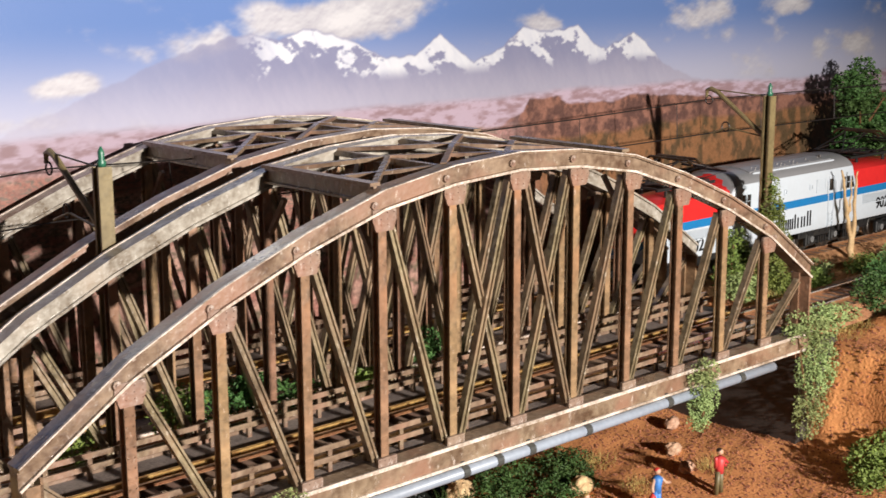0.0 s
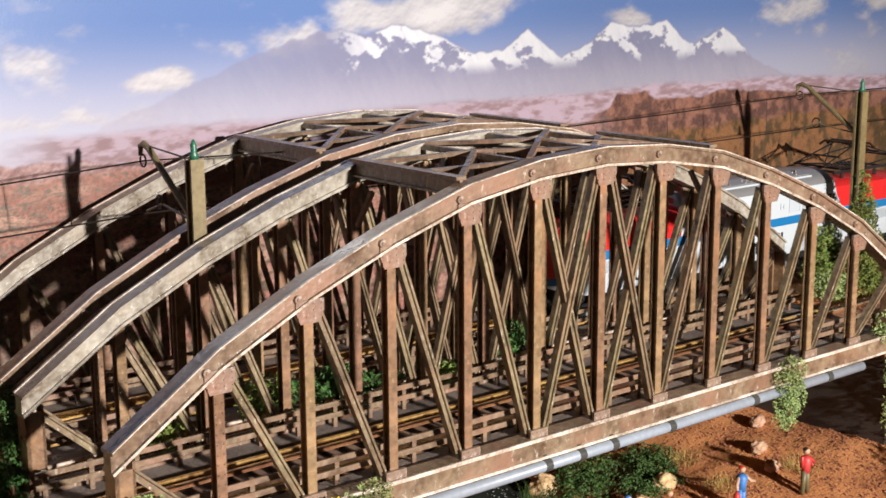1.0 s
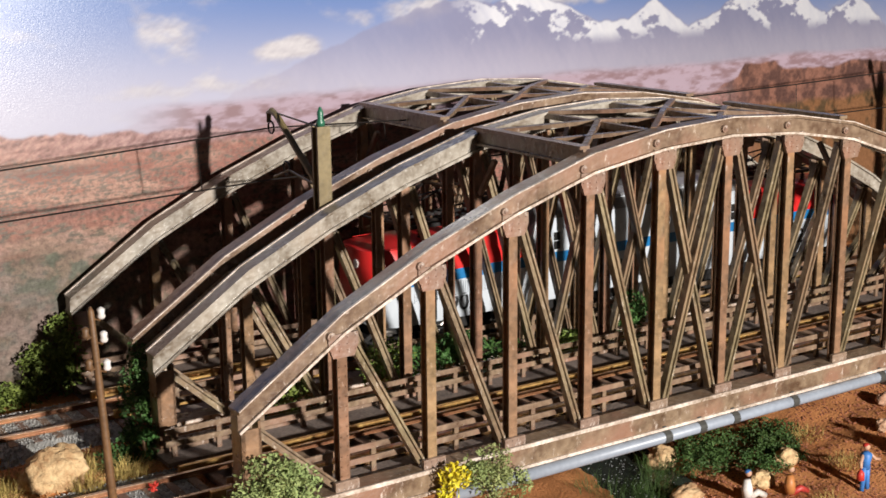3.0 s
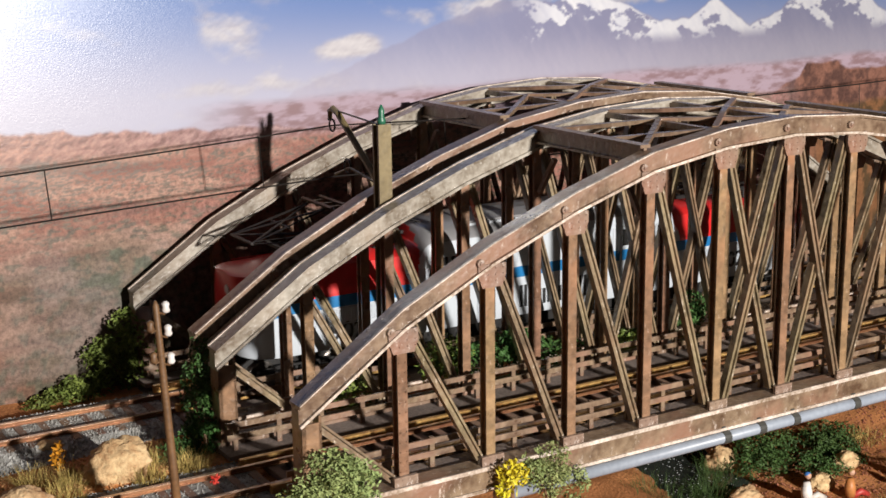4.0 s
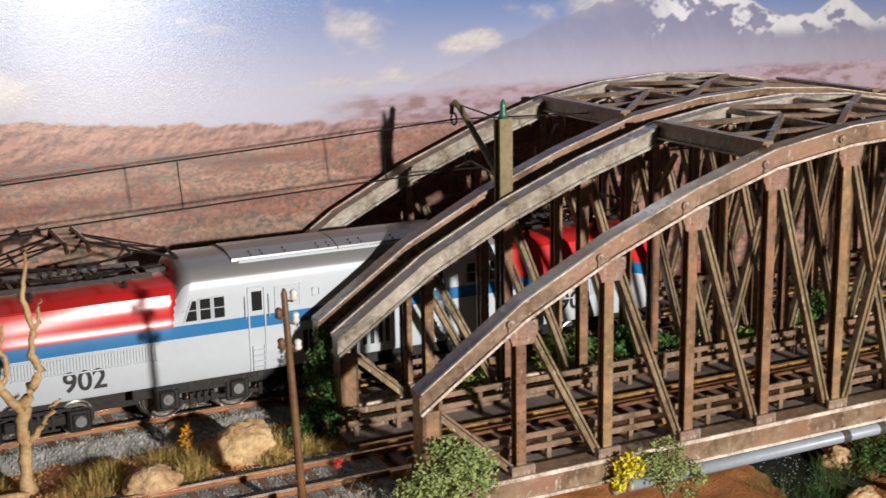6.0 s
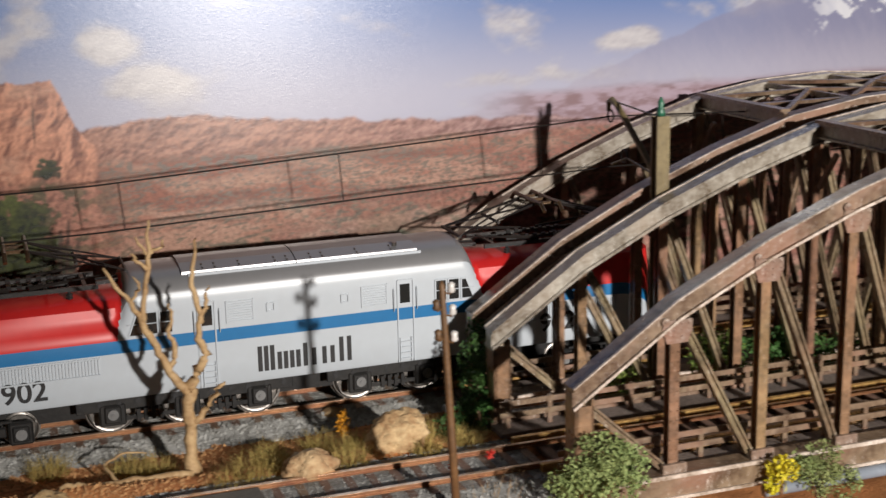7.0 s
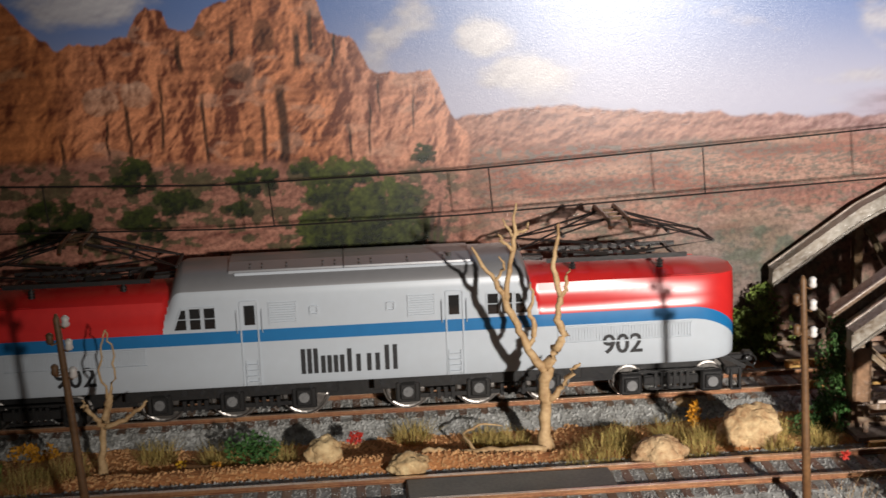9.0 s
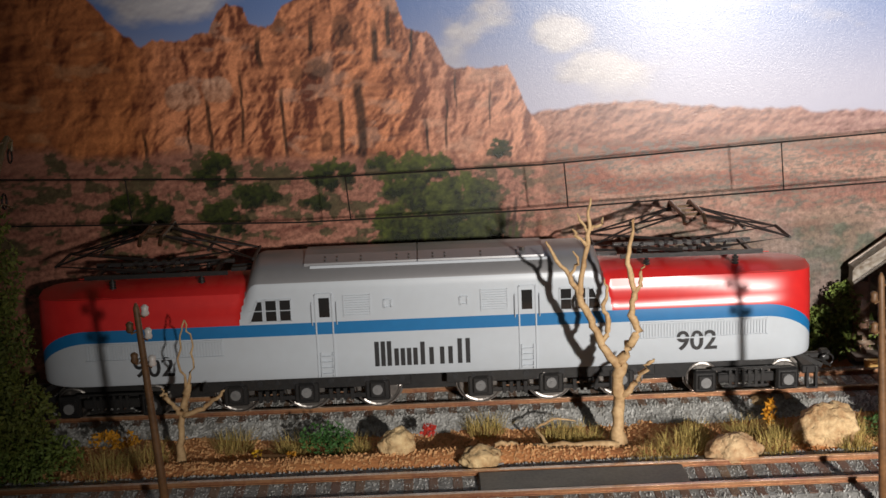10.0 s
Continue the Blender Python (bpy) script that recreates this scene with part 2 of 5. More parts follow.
def mesh_of(name, bm, mat, smooth=False, base=(0, 0, 0)):
    bmesh.ops.recalc_face_normals(bm, faces=bm.faces)
    me = bpy.data.meshes.new(name)
    for v in bm.verts:
        v.co = (v.co - Vector(base)) * MM
    bm.to_mesh(me)
    bm.free()
    for m in mat if isinstance(mat, (list, tuple)) else [mat]:
        me.materials.append(m)
    if smooth:
        me.polygons.foreach_set("use_smooth", [True] * len(me.polygons))
    return me


def part(name, bm, mat, parent, label="", base=(0, 0, 0), smooth=False):
    """Link a bmesh, or a mesh that is shared, as one part under a thing."""
    me = bm if isinstance(bm, bpy.types.Mesh) else mesh_of(name, bm, mat, smooth, base)
    ob = new(name, me)
    ob.parent = parent
    if label:
        tagged(ob, label)
    return ob


def placed(name, me, parent, x, y, z, rz=0.0):
    ob = new(name, me)
    ob.parent = parent
    ob.matrix_basis = pose(x * MM, y * MM, z * MM, 0, 0, rz)
    return ob


def thing(name, label, category, group="", kind="", at=(0, 0, 0)):
    ob = new(name)
    ob.empty_display_size = 0.01
    ob.location = Vector(at) * MM
    return tagged(ob, label, category, group, kind)


def solid(name, bm, mat, label, category, group="", kind="", smooth=False, at=(0, 0, 0)):
    ob = new(name, mesh_of(name, bm, mat, smooth, at))
    ob.location = Vector(at) * MM
    return tagged(ob, label, category, group, kind)


def smoothstep(a, b, x):
    t = min(1.0, max(0.0, (x - a) / (b - a)))
    return t * t * (3 - 2 * t)


# ---- the printed panorama behind the layout ----
TAB = np.random.RandomState(3).rand(256, 256)


def vnoise(x, y):
    xi, yi = np.floor(x).astype(int), np.floor(y).astype(int)
    u, w = x - xi, y - yi
    u, w = u * u * (3 - 2 * u), w * w * (3 - 2 * w)
    a, b = TAB[xi % 256, yi % 256], TAB[(xi + 1) % 256, yi % 256]
    c, d = TAB[xi % 256, (yi + 1) % 256], TAB[(xi + 1) % 256, (yi + 1) % 256]
    return (a * (1 - u) + b * u) * (1 - w) + (c * (1 - u) + d * u) * w


def fbm(x, y, octaves=5):
    s, g, t = 0.0, 0.5, 0.0
    for k in range(octaves):
        s, t = s + g * vnoise(x * 2**k + 17.3 * k, y * 2**k + 5.1 * k), t + g
        g *= 0.55
    return s / t


def sstep(a, b, x):
    t = np.clip((x - a) / (b - a), 0, 1)
    return t * t * (3 - 2 * t)


def panorama(xs, zs):
    """The colours of the print: sky, clouds, snowy range, desert, red buttes."""
    X, Z = np.meshgrid(xs, zs)
    col = np.zeros(X.shape + (3,))

    def lay(mask, rgb):
        nonlocal col
        rgb = np.asarray(rgb, float)
        col = col * (1 - mask[..., None]) + (rgb if rgb.ndim > 1 else rgb[None, None]) * mask[..., None]

    def tone(a, b, f):
        return np.asarray(a)[None, None] * (1 - f[..., None]) + np.asarray(b)[None, None] * f[..., None]

    def relief(h, across, down):
        """How a rock face of that depth catches the photographed sun."""
        dz, dx = np.gradient(h, zs, xs)
        return across * dx - down * dz

    # sky and clouds
    col = tone((0.50, 0.50, 0.63), (0.14, 0.235, 0.51), sstep(93, 138, Z))
    env = np.zeros(X.shape)
    for cx, cz, rx, rz, k in ((96, 115, 17, 4.2, 0.62), (152, 127, 22, 11, 0.50), (128, 123, 13, 6, 0.42), (232, 136, 54, 10, 0.66), (361, 131, 20, 5, 0.42),
                              (500, 133, 30, 9, 0.56), (524, 121, 14, 6, 0.40), (672, 112, 34, 13, 0.52), (590, 138, 34, 8, 0.42), (48, 122, 22, 9, 0.60),
                              (-20, 124, 40, 10, 0.24), (-94, 107, 15, 6, 0.55), (-110, 121, 11, 8, 0.46), (-136, 122, 14, 9, 0.42), (-250, 137, 32, 9, 0.5), (40, 101, 60, 4, 0.25)):
        env = np.maximum(env, k * 1.25 * np.exp(-(((X - cx) / rx) ** 2) - ((Z - cz) / rz) ** 2))
    billow = fbm(X / 26.0, Z / 15.0 + 9, 6)
    puff = env + 1.15 * (billow - 0.5)
    cloud = sstep(0.12, 0.52, puff)
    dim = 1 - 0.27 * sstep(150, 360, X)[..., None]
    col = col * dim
    lift = relief(12 * fbm(X / 18.0 + 4, Z / 11.0, 5), 0.10, 0.22)
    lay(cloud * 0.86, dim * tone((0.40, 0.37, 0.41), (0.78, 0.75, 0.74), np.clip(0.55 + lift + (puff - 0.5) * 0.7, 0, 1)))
    # snowy range
    ridge = np.interp(X, [20, 67, 124, 155, 180, 195, 208, 232, 254, 272, 289, 300, 311, 328, 346, 367, 388, 398, 410, 422, 434, 446, 460, 490, 540],
                      [88, 97, 117, 127, 131, 128, 133, 127, 119, 118, 127, 120, 113, 119, 130, 126, 129, 121, 117, 120, 125, 117, 106, 97, 88])
    ridge = ridge + (fbm(X / 9.0, X * 0 + 2.5, 4) - 0.5) * 4
    inside = sstep(-0.8, 0.8, ridge - Z)
    slopes = relief(14 * fbm(X / 15.0 + Z / 26.0, Z / 22.0, 5), 0.35, 0.1)
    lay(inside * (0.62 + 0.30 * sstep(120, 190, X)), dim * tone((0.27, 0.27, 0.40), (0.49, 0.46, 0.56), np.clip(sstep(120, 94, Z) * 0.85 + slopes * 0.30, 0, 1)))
    drop = ridge - Z
    fields = 0.5 * fbm(X / 8.0 + Z / 10.0, Z / 6.5 - X / 19.0, 5) + 0.5 * fbm(X / 21.0 + 3, Z / 11.0 + 6, 4)
    snow = sstep(0.50, 0.56, fields + 0.05 - np.clip((drop - 6) / 34.0, -0.15, 1) * 0.55 + slopes * 0.05) * sstep(107, 114, Z) * sstep(-0.2, 1.2, drop) * sstep(165, 200, X)
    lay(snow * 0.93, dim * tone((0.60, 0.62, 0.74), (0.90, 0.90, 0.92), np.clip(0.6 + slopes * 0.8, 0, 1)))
    # far plain in haze, then mesas
    plain = 93 + 2.5 * fbm(X / 30.0, X * 0 + 7, 3) - 5 * sstep(420, 620, X)
    hz = sstep(-3.5, 1.0, plain - Z) * sstep(20, 60, X)
    grain = fbm(X / 7.0, Z / 2.2, 5)
    lay(hz, tone((0.45, 0.35, 0.42), (0.29, 0.19, 0.21), sstep(0.35, 0.7, grain)))
    mesa = np.interp(X, [300, 345, 350, 372, 378, 420, 430, 520, 700], [70, 86, 92, 92, 88, 87, 90, 83, 76]) + 2 * fbm(X / 6.0, X * 0 + 1, 3)
    lay(sstep(-0.8, 0.8, mesa - Z) * sstep(300, 350, X), tone((0.27, 0.13, 0.095), (0.115, 0.06, 0.05), sstep(0.35, 0.65, fbm(X / 5.0, Z / 5.0, 5))))
    lay(sstep(2, -2, Z - 70 - 5 * fbm(X / 25.0, X * 0, 2)) * sstep(330, 370, X) * 0.9, tone((0.25, 0.12, 0.055), (0.09, 0.06, 0.03), sstep(0.4, 0.6, fbm(X / 5.0, Z / 9.0, 5))))
    # desert hills and floor
    hill = np.interp(X, [-140, -110, -86, -60, -40, 0, 30, 60, 110, 330], [88, 93, 95, 93, 91, 88, 87, 85, 83, 80]) + (fbm(X / 7.0, X * 0 + 4, 4) - 0.5) * 3.5
    hillin = sstep(-0.8, 0.8, hill - Z) * sstep(360, 300, X)
    lumps = relief(5.0 * fbm(X / 7.0, Z / 4.5, 5) + 1.6 * fbm(X / 2.2, Z / 2.0, 3), 0.55, 0.62)
    far = sstep(-60, 80, X)[..., None]
    hr = np.clip(0.45 - lumps, 0, 1)
    lay(hillin, tone((0.52, 0.255, 0.175), (0.19, 0.068, 0.046), hr) * (1 - far) + tone((0.45, 0.31, 0.315), (0.26, 0.145, 0.145), hr) * far)
    floor_z = 79 + 3 * fbm(X / 18.0, X * 0 + 8, 3)
    fl = sstep(-2, 2, floor_z - Z) * sstep(360, 300, X)
    base = tone((0.42, 0.225, 0.155), (0.29, 0.095, 0.055), sstep(0.38, 0.62, fbm(X / 24.0, Z / 5.0, 6)))
    base = base * (1 - 0.35 * sstep(0.5, 0.7, fbm(X / 40.0 + 5, Z / 4.0, 4))[..., None])
    base = base * (1 - 0.25 * far) + 0.25 * far * np.array((0.45, 0.34, 0.33))
    lay(fl, base)
    low = sstep(78, 40, Z)
    size = 1.5 + 1.6 * low
    shrubs = sstep(0.545, 0.61, fbm(X / size, Z / (0.7 * size), 2) * 0.75 + 0.25 * fbm(X / 22.0, Z / 6.0, 3)) * fl
    lay(shrubs * 0.8, tone((0.165, 0.145, 0.12), (0.10, 0.09, 0.055), low))
    green = np.exp(-(((X - 0) / 30) ** 2) - ((Z - 36) / 16) ** 2) * 1.3 * fbm(X / 5.0, Z / 5.0, 4)
    lay(sstep(0.42, 0.62, green), tone((0.095, 0.10, 0.055), (0.15, 0.15, 0.115), fbm(X / 3.0, Z / 3.0, 4)))
    # grey-brown patch round x = -12, stronger toward the bottom
    grey_patch = np.exp(-(((X + 12) / 48) ** 2)) * sstep(66, 34, Z) * 0.8
    lay(grey_patch, tone((0.20, 0.175, 0.155), (0.10, 0.105, 0.075), sstep(0.35, 0.65, fbm(X / 14.0, Z / 9.0, 5))))
    # red buttes: rounded pillars, ledges, deep clefts
    top = np.interp(X, [-420, -330, -300, -280, -272, -262, -256, -246, -236, -232, -229, -223, -221, -215, -209, -198, -186, -170, -165, -161, -157, -154, -150, -144, -141, -128, -125, -121, -118, -112],
                    [152, 150, 146, 140, 131, 122, 124, 123, 126, 133, 135, 134, 128, 126, 134, 138, 143, 141, 126, 122, 123, 119, 112, 109, 110, 109.5, 104, 93, 89, 84])
    top = top + (fbm(X / 4.0, X * 0 + 6, 4) - 0.5) * 3.5
    bi = sstep(-0.5, 0.5, top - Z) * sstep(-112, -116, X)
    wx = X + 12 * (fbm(X / 17.0, Z / 17.0, 3) - 0.5)
    coarse = 1 - 0.5 * sstep(-246, -266, X)
    depth = 20 * fbm(wx / 19.0, Z / 34.0 + 3, 3) + coarse * (9 * fbm(wx / 7.5 + 7, Z / 12.0, 4) + 3.4 * fbm(wx / 2.8, Z / 3.4 + 1, 4)) + 3.0 * fbm(X / 34.0, Z / 4.5, 3)
    lit = np.clip(0.50 + relief(depth, 0.44, 0.32), 0, 1.1)
    bc = tone((0.15, 0.040, 0.020), (0.74, 0.285, 0.135), lit)
    right = sstep(-172, -150, X)[..., None]
    bc = bc * (1 - right) + right * tone((0.20, 0.065, 0.042), (0.70, 0.32, 0.20), lit)
    bleach = sstep(0.58, 0.72, fbm(X / 13.0 + 8, Z / 6.0 + 2, 4)) * 0.35
    bc = bc * (1 - bleach[..., None]) + bleach[..., None] * np.array((0.74, 0.44, 0.31))
    for cx, za, zb, w in ((-210.5, 78, 106, 0.9), (-189.5, 75, 101, 1.3), (-182.6, 77, 108, 2.6), (-162.5, 112, 128, 0.7), (-151, 80, 101, 0.6), (-147, 95, 109, 0.5), (-134.5, 88, 104, 0.55),
                          (-226, 84, 112, 0.8), (-238, 76, 104, 1.1), (-218, 112, 126, 1.4), (-171, 118, 134, 1.2), (-176, 112, 128, 1.6), (-199, 116, 130, 1.2), (-262, 70, 92, 0.9), (-246, 80, 98, 0.8), (-158, 78, 92, 0.7)):
        path = cx + 2.6 * (fbm(Z / 12.0 + cx, Z * 0 + 1, 3) - 0.5)
        cut = sstep(w, w * 0.35, np.abs(X - path)) * sstep(za - 2, za + 3, Z) * sstep(zb + 2, zb - 5, Z)
        bc = bc * (1 - 0.84 * cut[..., None])
    for cx, cz, rx, rz in ((-197, 111, 4.5, 4), (-205, 109, 3, 4), (-211, 127, 3, 3), (-188, 124, 4, 6), (-195, 84, 2.6, 5)):
        hollow = sstep(1.2, 0.5, ((X - cx) / rx) ** 2 + ((Z - cz) / rz) ** 2 + 1.6 * (fbm(X / 4.0, Z / 4.0, 3) - 0.5))
        bc = bc * (1 - 0.55 * hollow[..., None])
    for cx, cz, rx, rz in ((-247, 103, 7, 5), (-234, 105, 6, 5)):
        knob = sstep(1.1, 0.8, ((X - cx) / rx) ** 2 + ((Z - cz) / rz) ** 2 + 0.8 * (fbm(X / 5.0, Z / 4.0, 3) - 0.5)) * 0.6
        bc = bc * (1 - knob[..., None]) + knob[..., None] * tone((0.30, 0.14, 0.08), (0.76, 0.48, 0.34), np.clip(0.5 + (Z - cz) / rz * 0.5 + lit - 0.6, 0, 1))
    ochre = sstep(-250, -268, X)[..., None]
    bc = bc * (1 - ochre) + ochre * bc * np.array((0.92, 0.84, 0.62))
    lay(bi, bc)
    talus = sstep(-2, 3, 80 - (X + 215) * 0.06 + 6 * (fbm(X / 12.0, X * 0 + 3, 3) - 0.5) - Z) * sstep(-95, -130, X)
    scree = np.clip(0.5 - relief(4.0 * fbm(X / 9.0, Z / 3.4, 5) + 1.3 * fbm(X / 2.4, Z / 1.8 + 4, 3), 0.25, 0.32), 0, 1)
    lay(talus, tone((0.52, 0.24, 0.165), (0.17, 0.06, 0.042), scree))
    bush = sstep(0.57, 0.64, fbm(X / 4.5 + 3, Z / 3.2, 4) + 0.08 * np.exp(-(((Z - 68) / 10) ** 2))) * talus
    lay(bush * 0.85, tone((0.10, 0.10, 0.045), (0.035, 0.035, 0.016), fbm(X / 1.6, Z / 1.6, 3)))
    # junipers, clump by clump
    r = random.Random(12)

    def juniper(cx, cz, rx, rz, count, clump, bright):
        for k in range(count):
            a, q = r.uniform(0, math.tau), math.sqrt(r.random())
            px, pz, s = cx + rx * q * math.cos(a), cz + rz * q * math.sin(a), clump * r.uniform(0.6, 1.3)
            i0, i1 = np.searchsorted(xs, (px - 2 * s, px + 2 * s))
            j0, j1 = np.searchsorted(zs, (pz - 2 * s, pz + 2 * s))
            x, z = X[j0:j1, i0:i1], Z[j0:j1, i0:i1]
            if not x.size:
                continue
            m = sstep(1.25, 0.75, ((x - px) / s) ** 2 + ((z - pz) / (0.8 * s)) ** 2 + 2.6 * (fbm(x / 1.8, z / 1.6, 3) - 0.5))[..., None] * 0.9
            sun = np.clip(0.30 + 0.42 * (z - pz) / s - 0.28 * (x - px) / s + 0.30 * (pz - cz) / rz + 1.1 * (fbm(x / 1.5 + 3, z / 1.2, 3) - 0.5), 0, 1) * bright
            col[j0:j1, i0:i1] = col[j0:j1, i0:i1] * (1 - m) + m * tone((0.010, 0.015, 0.005), (0.10, 0.12, 0.018), sun)

    for cx, cz, rx, rz, count, clump, bright in ((-267, 58, 12, 9, 40, 3.0, 0.35), (-237, 76, 7, 6, 24, 2.4, 0.5), (-234, 57, 8, 6, 26, 2.6, 0.4), (-222, 66, 7, 5, 20, 2.4, 0.45), (-194, 72, 9, 4.5, 30, 2.4, 0.7), (-201, 62, 5, 3, 10, 2.0, 0.4),
                                                  (-175, 76, 5, 3, 12, 2.0, 0.8), (-132, 80, 6, 2.5, 12, 1.8, 0.5), (-158, 52, 20, 14, 130, 4.2, 0.9), (-161, 68, 13, 10, 70, 3.6, 1.0), (-146, 58, 12, 12, 60, 3.6, 0.8), (-137, 46, 10, 8, 36, 3.2, 0.6)):
        juniper(cx, cz, rx, rz, count, clump, bright)
    for x0, x1, z1 in ((-129, -126, 62), (-127, -123, 55), (-131, -129, 58)):
        stem = sstep(0.9, 0.4, np.abs(X - (x0 + (x1 - x0) * (Z - 36) / (z1 - 36)))) * sstep(z1 + 1, z1 - 2, Z) * sstep(36, 40, Z)
        lay(stem * 0.85, (0.06, 0.03, 0.02))
    detail = np.clip(0.30 * np.maximum(np.maximum(hillin, fl), np.maximum(bi, talus)) + 0.30 * sstep(-0.8, 0.8, mesa - Z), 0, 0.6)
    return X, Z, np.clip(col * 0.76, 0.004, 0.9), detail


def backdrop():
    x0, x1 = -400.0, 740.0
    xs = np.concatenate([np.arange(x0, -300, 1.3), np.arange(-300, -100, 0.5), np.arange(-100, 480, 0.72), np.arange(480, x1 + 0.1, 1.3)])
    zs = np.concatenate([np.arange(-16, 30, 1.6), np.arange(30, 142, 0.5), np.arange(142, 162.1, 1.6)])
    nx, nz = len(xs), len(zs)
    X, Z, col, detail = panorama(xs, zs)
    lean = math.tan(radians(2.5))
    co = np.stack([X, 145.4 + Z * lean + 0.5 * (X + 40 + np.sqrt((X + 40) ** 2 + 120.0 ** 2)) * math.tan(radians(1.0)), Z], -1).reshape(-1, 3) * MM
    i = np.arange(nx * nz).reshape(nz, nx)
    quads = np.stack([i[:-1, :-1], i[:-1, 1:], i[1:, 1:], i[1:, :-1]], -1).reshape(-1, 4)
    me = bpy.data.meshes.new("backdrop")
    me.vertices.add(len(co))
    me.vertices.foreach_set("co", co.ravel())
    me.loops.add(quads.size)
    me.loops.foreach_set("vertex_index", quads.ravel())
    me.polygons.add(len(quads))
    me.polygons.foreach_set("loop_start", np.arange(0, quads.size, 4))
    me.update(calc_edges=True)
    at = me.color_attributes.new("print", "FLOAT_COLOR", "POINT")
    at.data.foreach_set("color", np.concatenate([col.reshape(-1, 3), detail.reshape(-1, 1)], 1).ravel())
    me.polygons.foreach_set("use_smooth", [True] * len(me.polygons))
    m = bpy.data.materials.new("glossy_photo_print")
    m.use_nodes = True
    n, l = m.node_tree.nodes, m.node_tree.links
    b = n["Principled BSDF"]
    vc = n.new("ShaderNodeVertexColor")
    vc.layer_name = "print"
    tex, fac, mul = n.new("ShaderNodeTexNoise"), n.new("ShaderNodeMath"), n.new("ShaderNodeMath")
    tex.inputs["Scale"].default_value, tex.inputs["Detail"].default_value, tex.inputs["Roughness"].default_value = 620, 6, 0.72
    tc0 = n.new("ShaderNodeTexCoord")
    l.new(tc0.outputs["Object"], tex.inputs["Vector"])
    fac.operation, mul.operation = "MULTIPLY_ADD", "MULTIPLY_ADD"
    fac.inputs[1].default_value, fac.inputs[2].default_value = 4.4, -2.2
    l.new(tex.outputs["Fac"], fac.inputs[0])
    l.new(fac.outputs[0], mul.inputs[0])
    l.new(vc.outputs["Alpha"], mul.inputs[1])
    mul.inputs[2].default_value = 1.0
    low = n.new("ShaderNodeMath")
    low.operation = "MAXIMUM"
    low.inputs[1].default_value = 0.15
    l.new(mul.outputs[0], low.inputs[0])
    mixc = n.new("ShaderNodeVectorMath")
    mixc.operation = "SCALE"
    l.new(vc.outputs["Color"], mixc.inputs[0])
    l.new(low.outputs[0], mixc.inputs["Scale"])
    l.new(mixc.outputs[0], b.inputs["Base Color"])
    b.inputs["Roughness"].default_value, b.inputs["Specular IOR Level"].default_value = 0.27, 0.37
    tc, no, bp = n.new("ShaderNodeTexCoord"), n.new("ShaderNodeTexNoise"), n.new("ShaderNodeBump")
    no.inputs["Scale"].default_value, no.inputs["Detail"].default_value = 2300, 2
    bp.inputs["Strength"].default_value, bp.inputs["Distance"].default_value = 0.2, 0.0002
    l.new(tc.outputs["Object"], no.inputs["Vector"])
    l.new(no.outputs["Fac"], bp.inputs["Height"])
    l.new(bp.outputs[0], b.inputs["Normal"])
    me.materials.append(m)
    board = tagged(new("backdrop", me), "glossy printed panorama of desert, red buttes and snowy range", "backdrop", kind="structure")
    bm = bmesh.new()
    box(bm, x0, x1, 176, 184, -130, 163)
    solid("wall_north", bm, FASCIA, "dark board behind the printed panorama", "wall", kind="structure")
    return board


backdrop()

# ---- terrain ----


def height(x, y):
    """The ground in mm: a left bank, a gorge with a creek, a right bank."""
    n = noise.fractal(Vector((x * 0.02, y * 0.02, 0.3)), 1.0, 2.0, 4)
    f = noise.fractal(Vector((x * 0.11, y * 0.11, 4.3)), 1.0, 2.0, 3)
    left = 1 - smoothstep(2 + 6 * n, 42 + 10 * n, x)
    rise = 352 + 14 * n
    right = smoothstep(rise + 20, rise + 52, x)
    bottom = -76 + 3 * n + 0.7 * f - 6 * smoothstep(40, 0, abs(x - 215 - 0.35 * (y - 60)))
    bottom += 22 * smoothstep(270, 370, x) + 14 * smoothstep(130, 60, x)
    top_l = -4.6 + 1.2 * n + 0.5 * f
    top_l += 5 * math.exp(-(((x + 160) / 130) ** 2) - ((y - 52) / 8) ** 2)
    if y < 12:
        top_l -= 20 * smoothstep(12, -60, y)
    top_r = -8 + 4 * n + 0.8 * f + (10 * smoothstep(10, -30, y) if x > 420 else 0)
    z = bottom + left * (top_l - bottom)
    z += right * (top_r - z)
    return z


def terrain():
    xs, ys = np.arange(-440, 760.1, 3.0), np.arange(-130, 157, 3.0)
    bm = bmesh.new()
    grid = [[bm.verts.new((x, y, height(x, y))) for x in xs] for y in ys]
    for a, b in zip(grid, grid[1:]):
        for i in range(len(xs) - 1):
            bm.faces.new((a[i], a[i + 1], b[i + 1], b[i]))
    bm.normal_update()
    for f in bm.faces:
        f.material_index = 1 if f.normal.z < 0.75 else 0
    solid("ground", bm, [EARTH, CLIFF], "rust-red sandy ground of the layout, cut by a gorge", "ground", kind="structure", smooth=True)


terrain()

bm = bmesh.new()
box(bm, -440, 760, -136, -130.5, -140, -40)
solid("wall_south", bm, FASCIA, "dark fascia board along the layout's edge", "wall", kind="structure")
bm = bmesh.new()
box(bm, -446, 766, -136, 184, -152, -140.5)
solid("floor", bm, HALL, "wooden baseboard under the layout", "baseboard", kind="structure")
for x in (-446, 760.5):
    bm = bmesh.new()
    box(bm, x, x + 5.5, -130, 175.5, -140, 12)
    solid("wall_end", bm, FASCIA, "dark end board of the layout", "wall", kind="structure")

# ---- creek ----


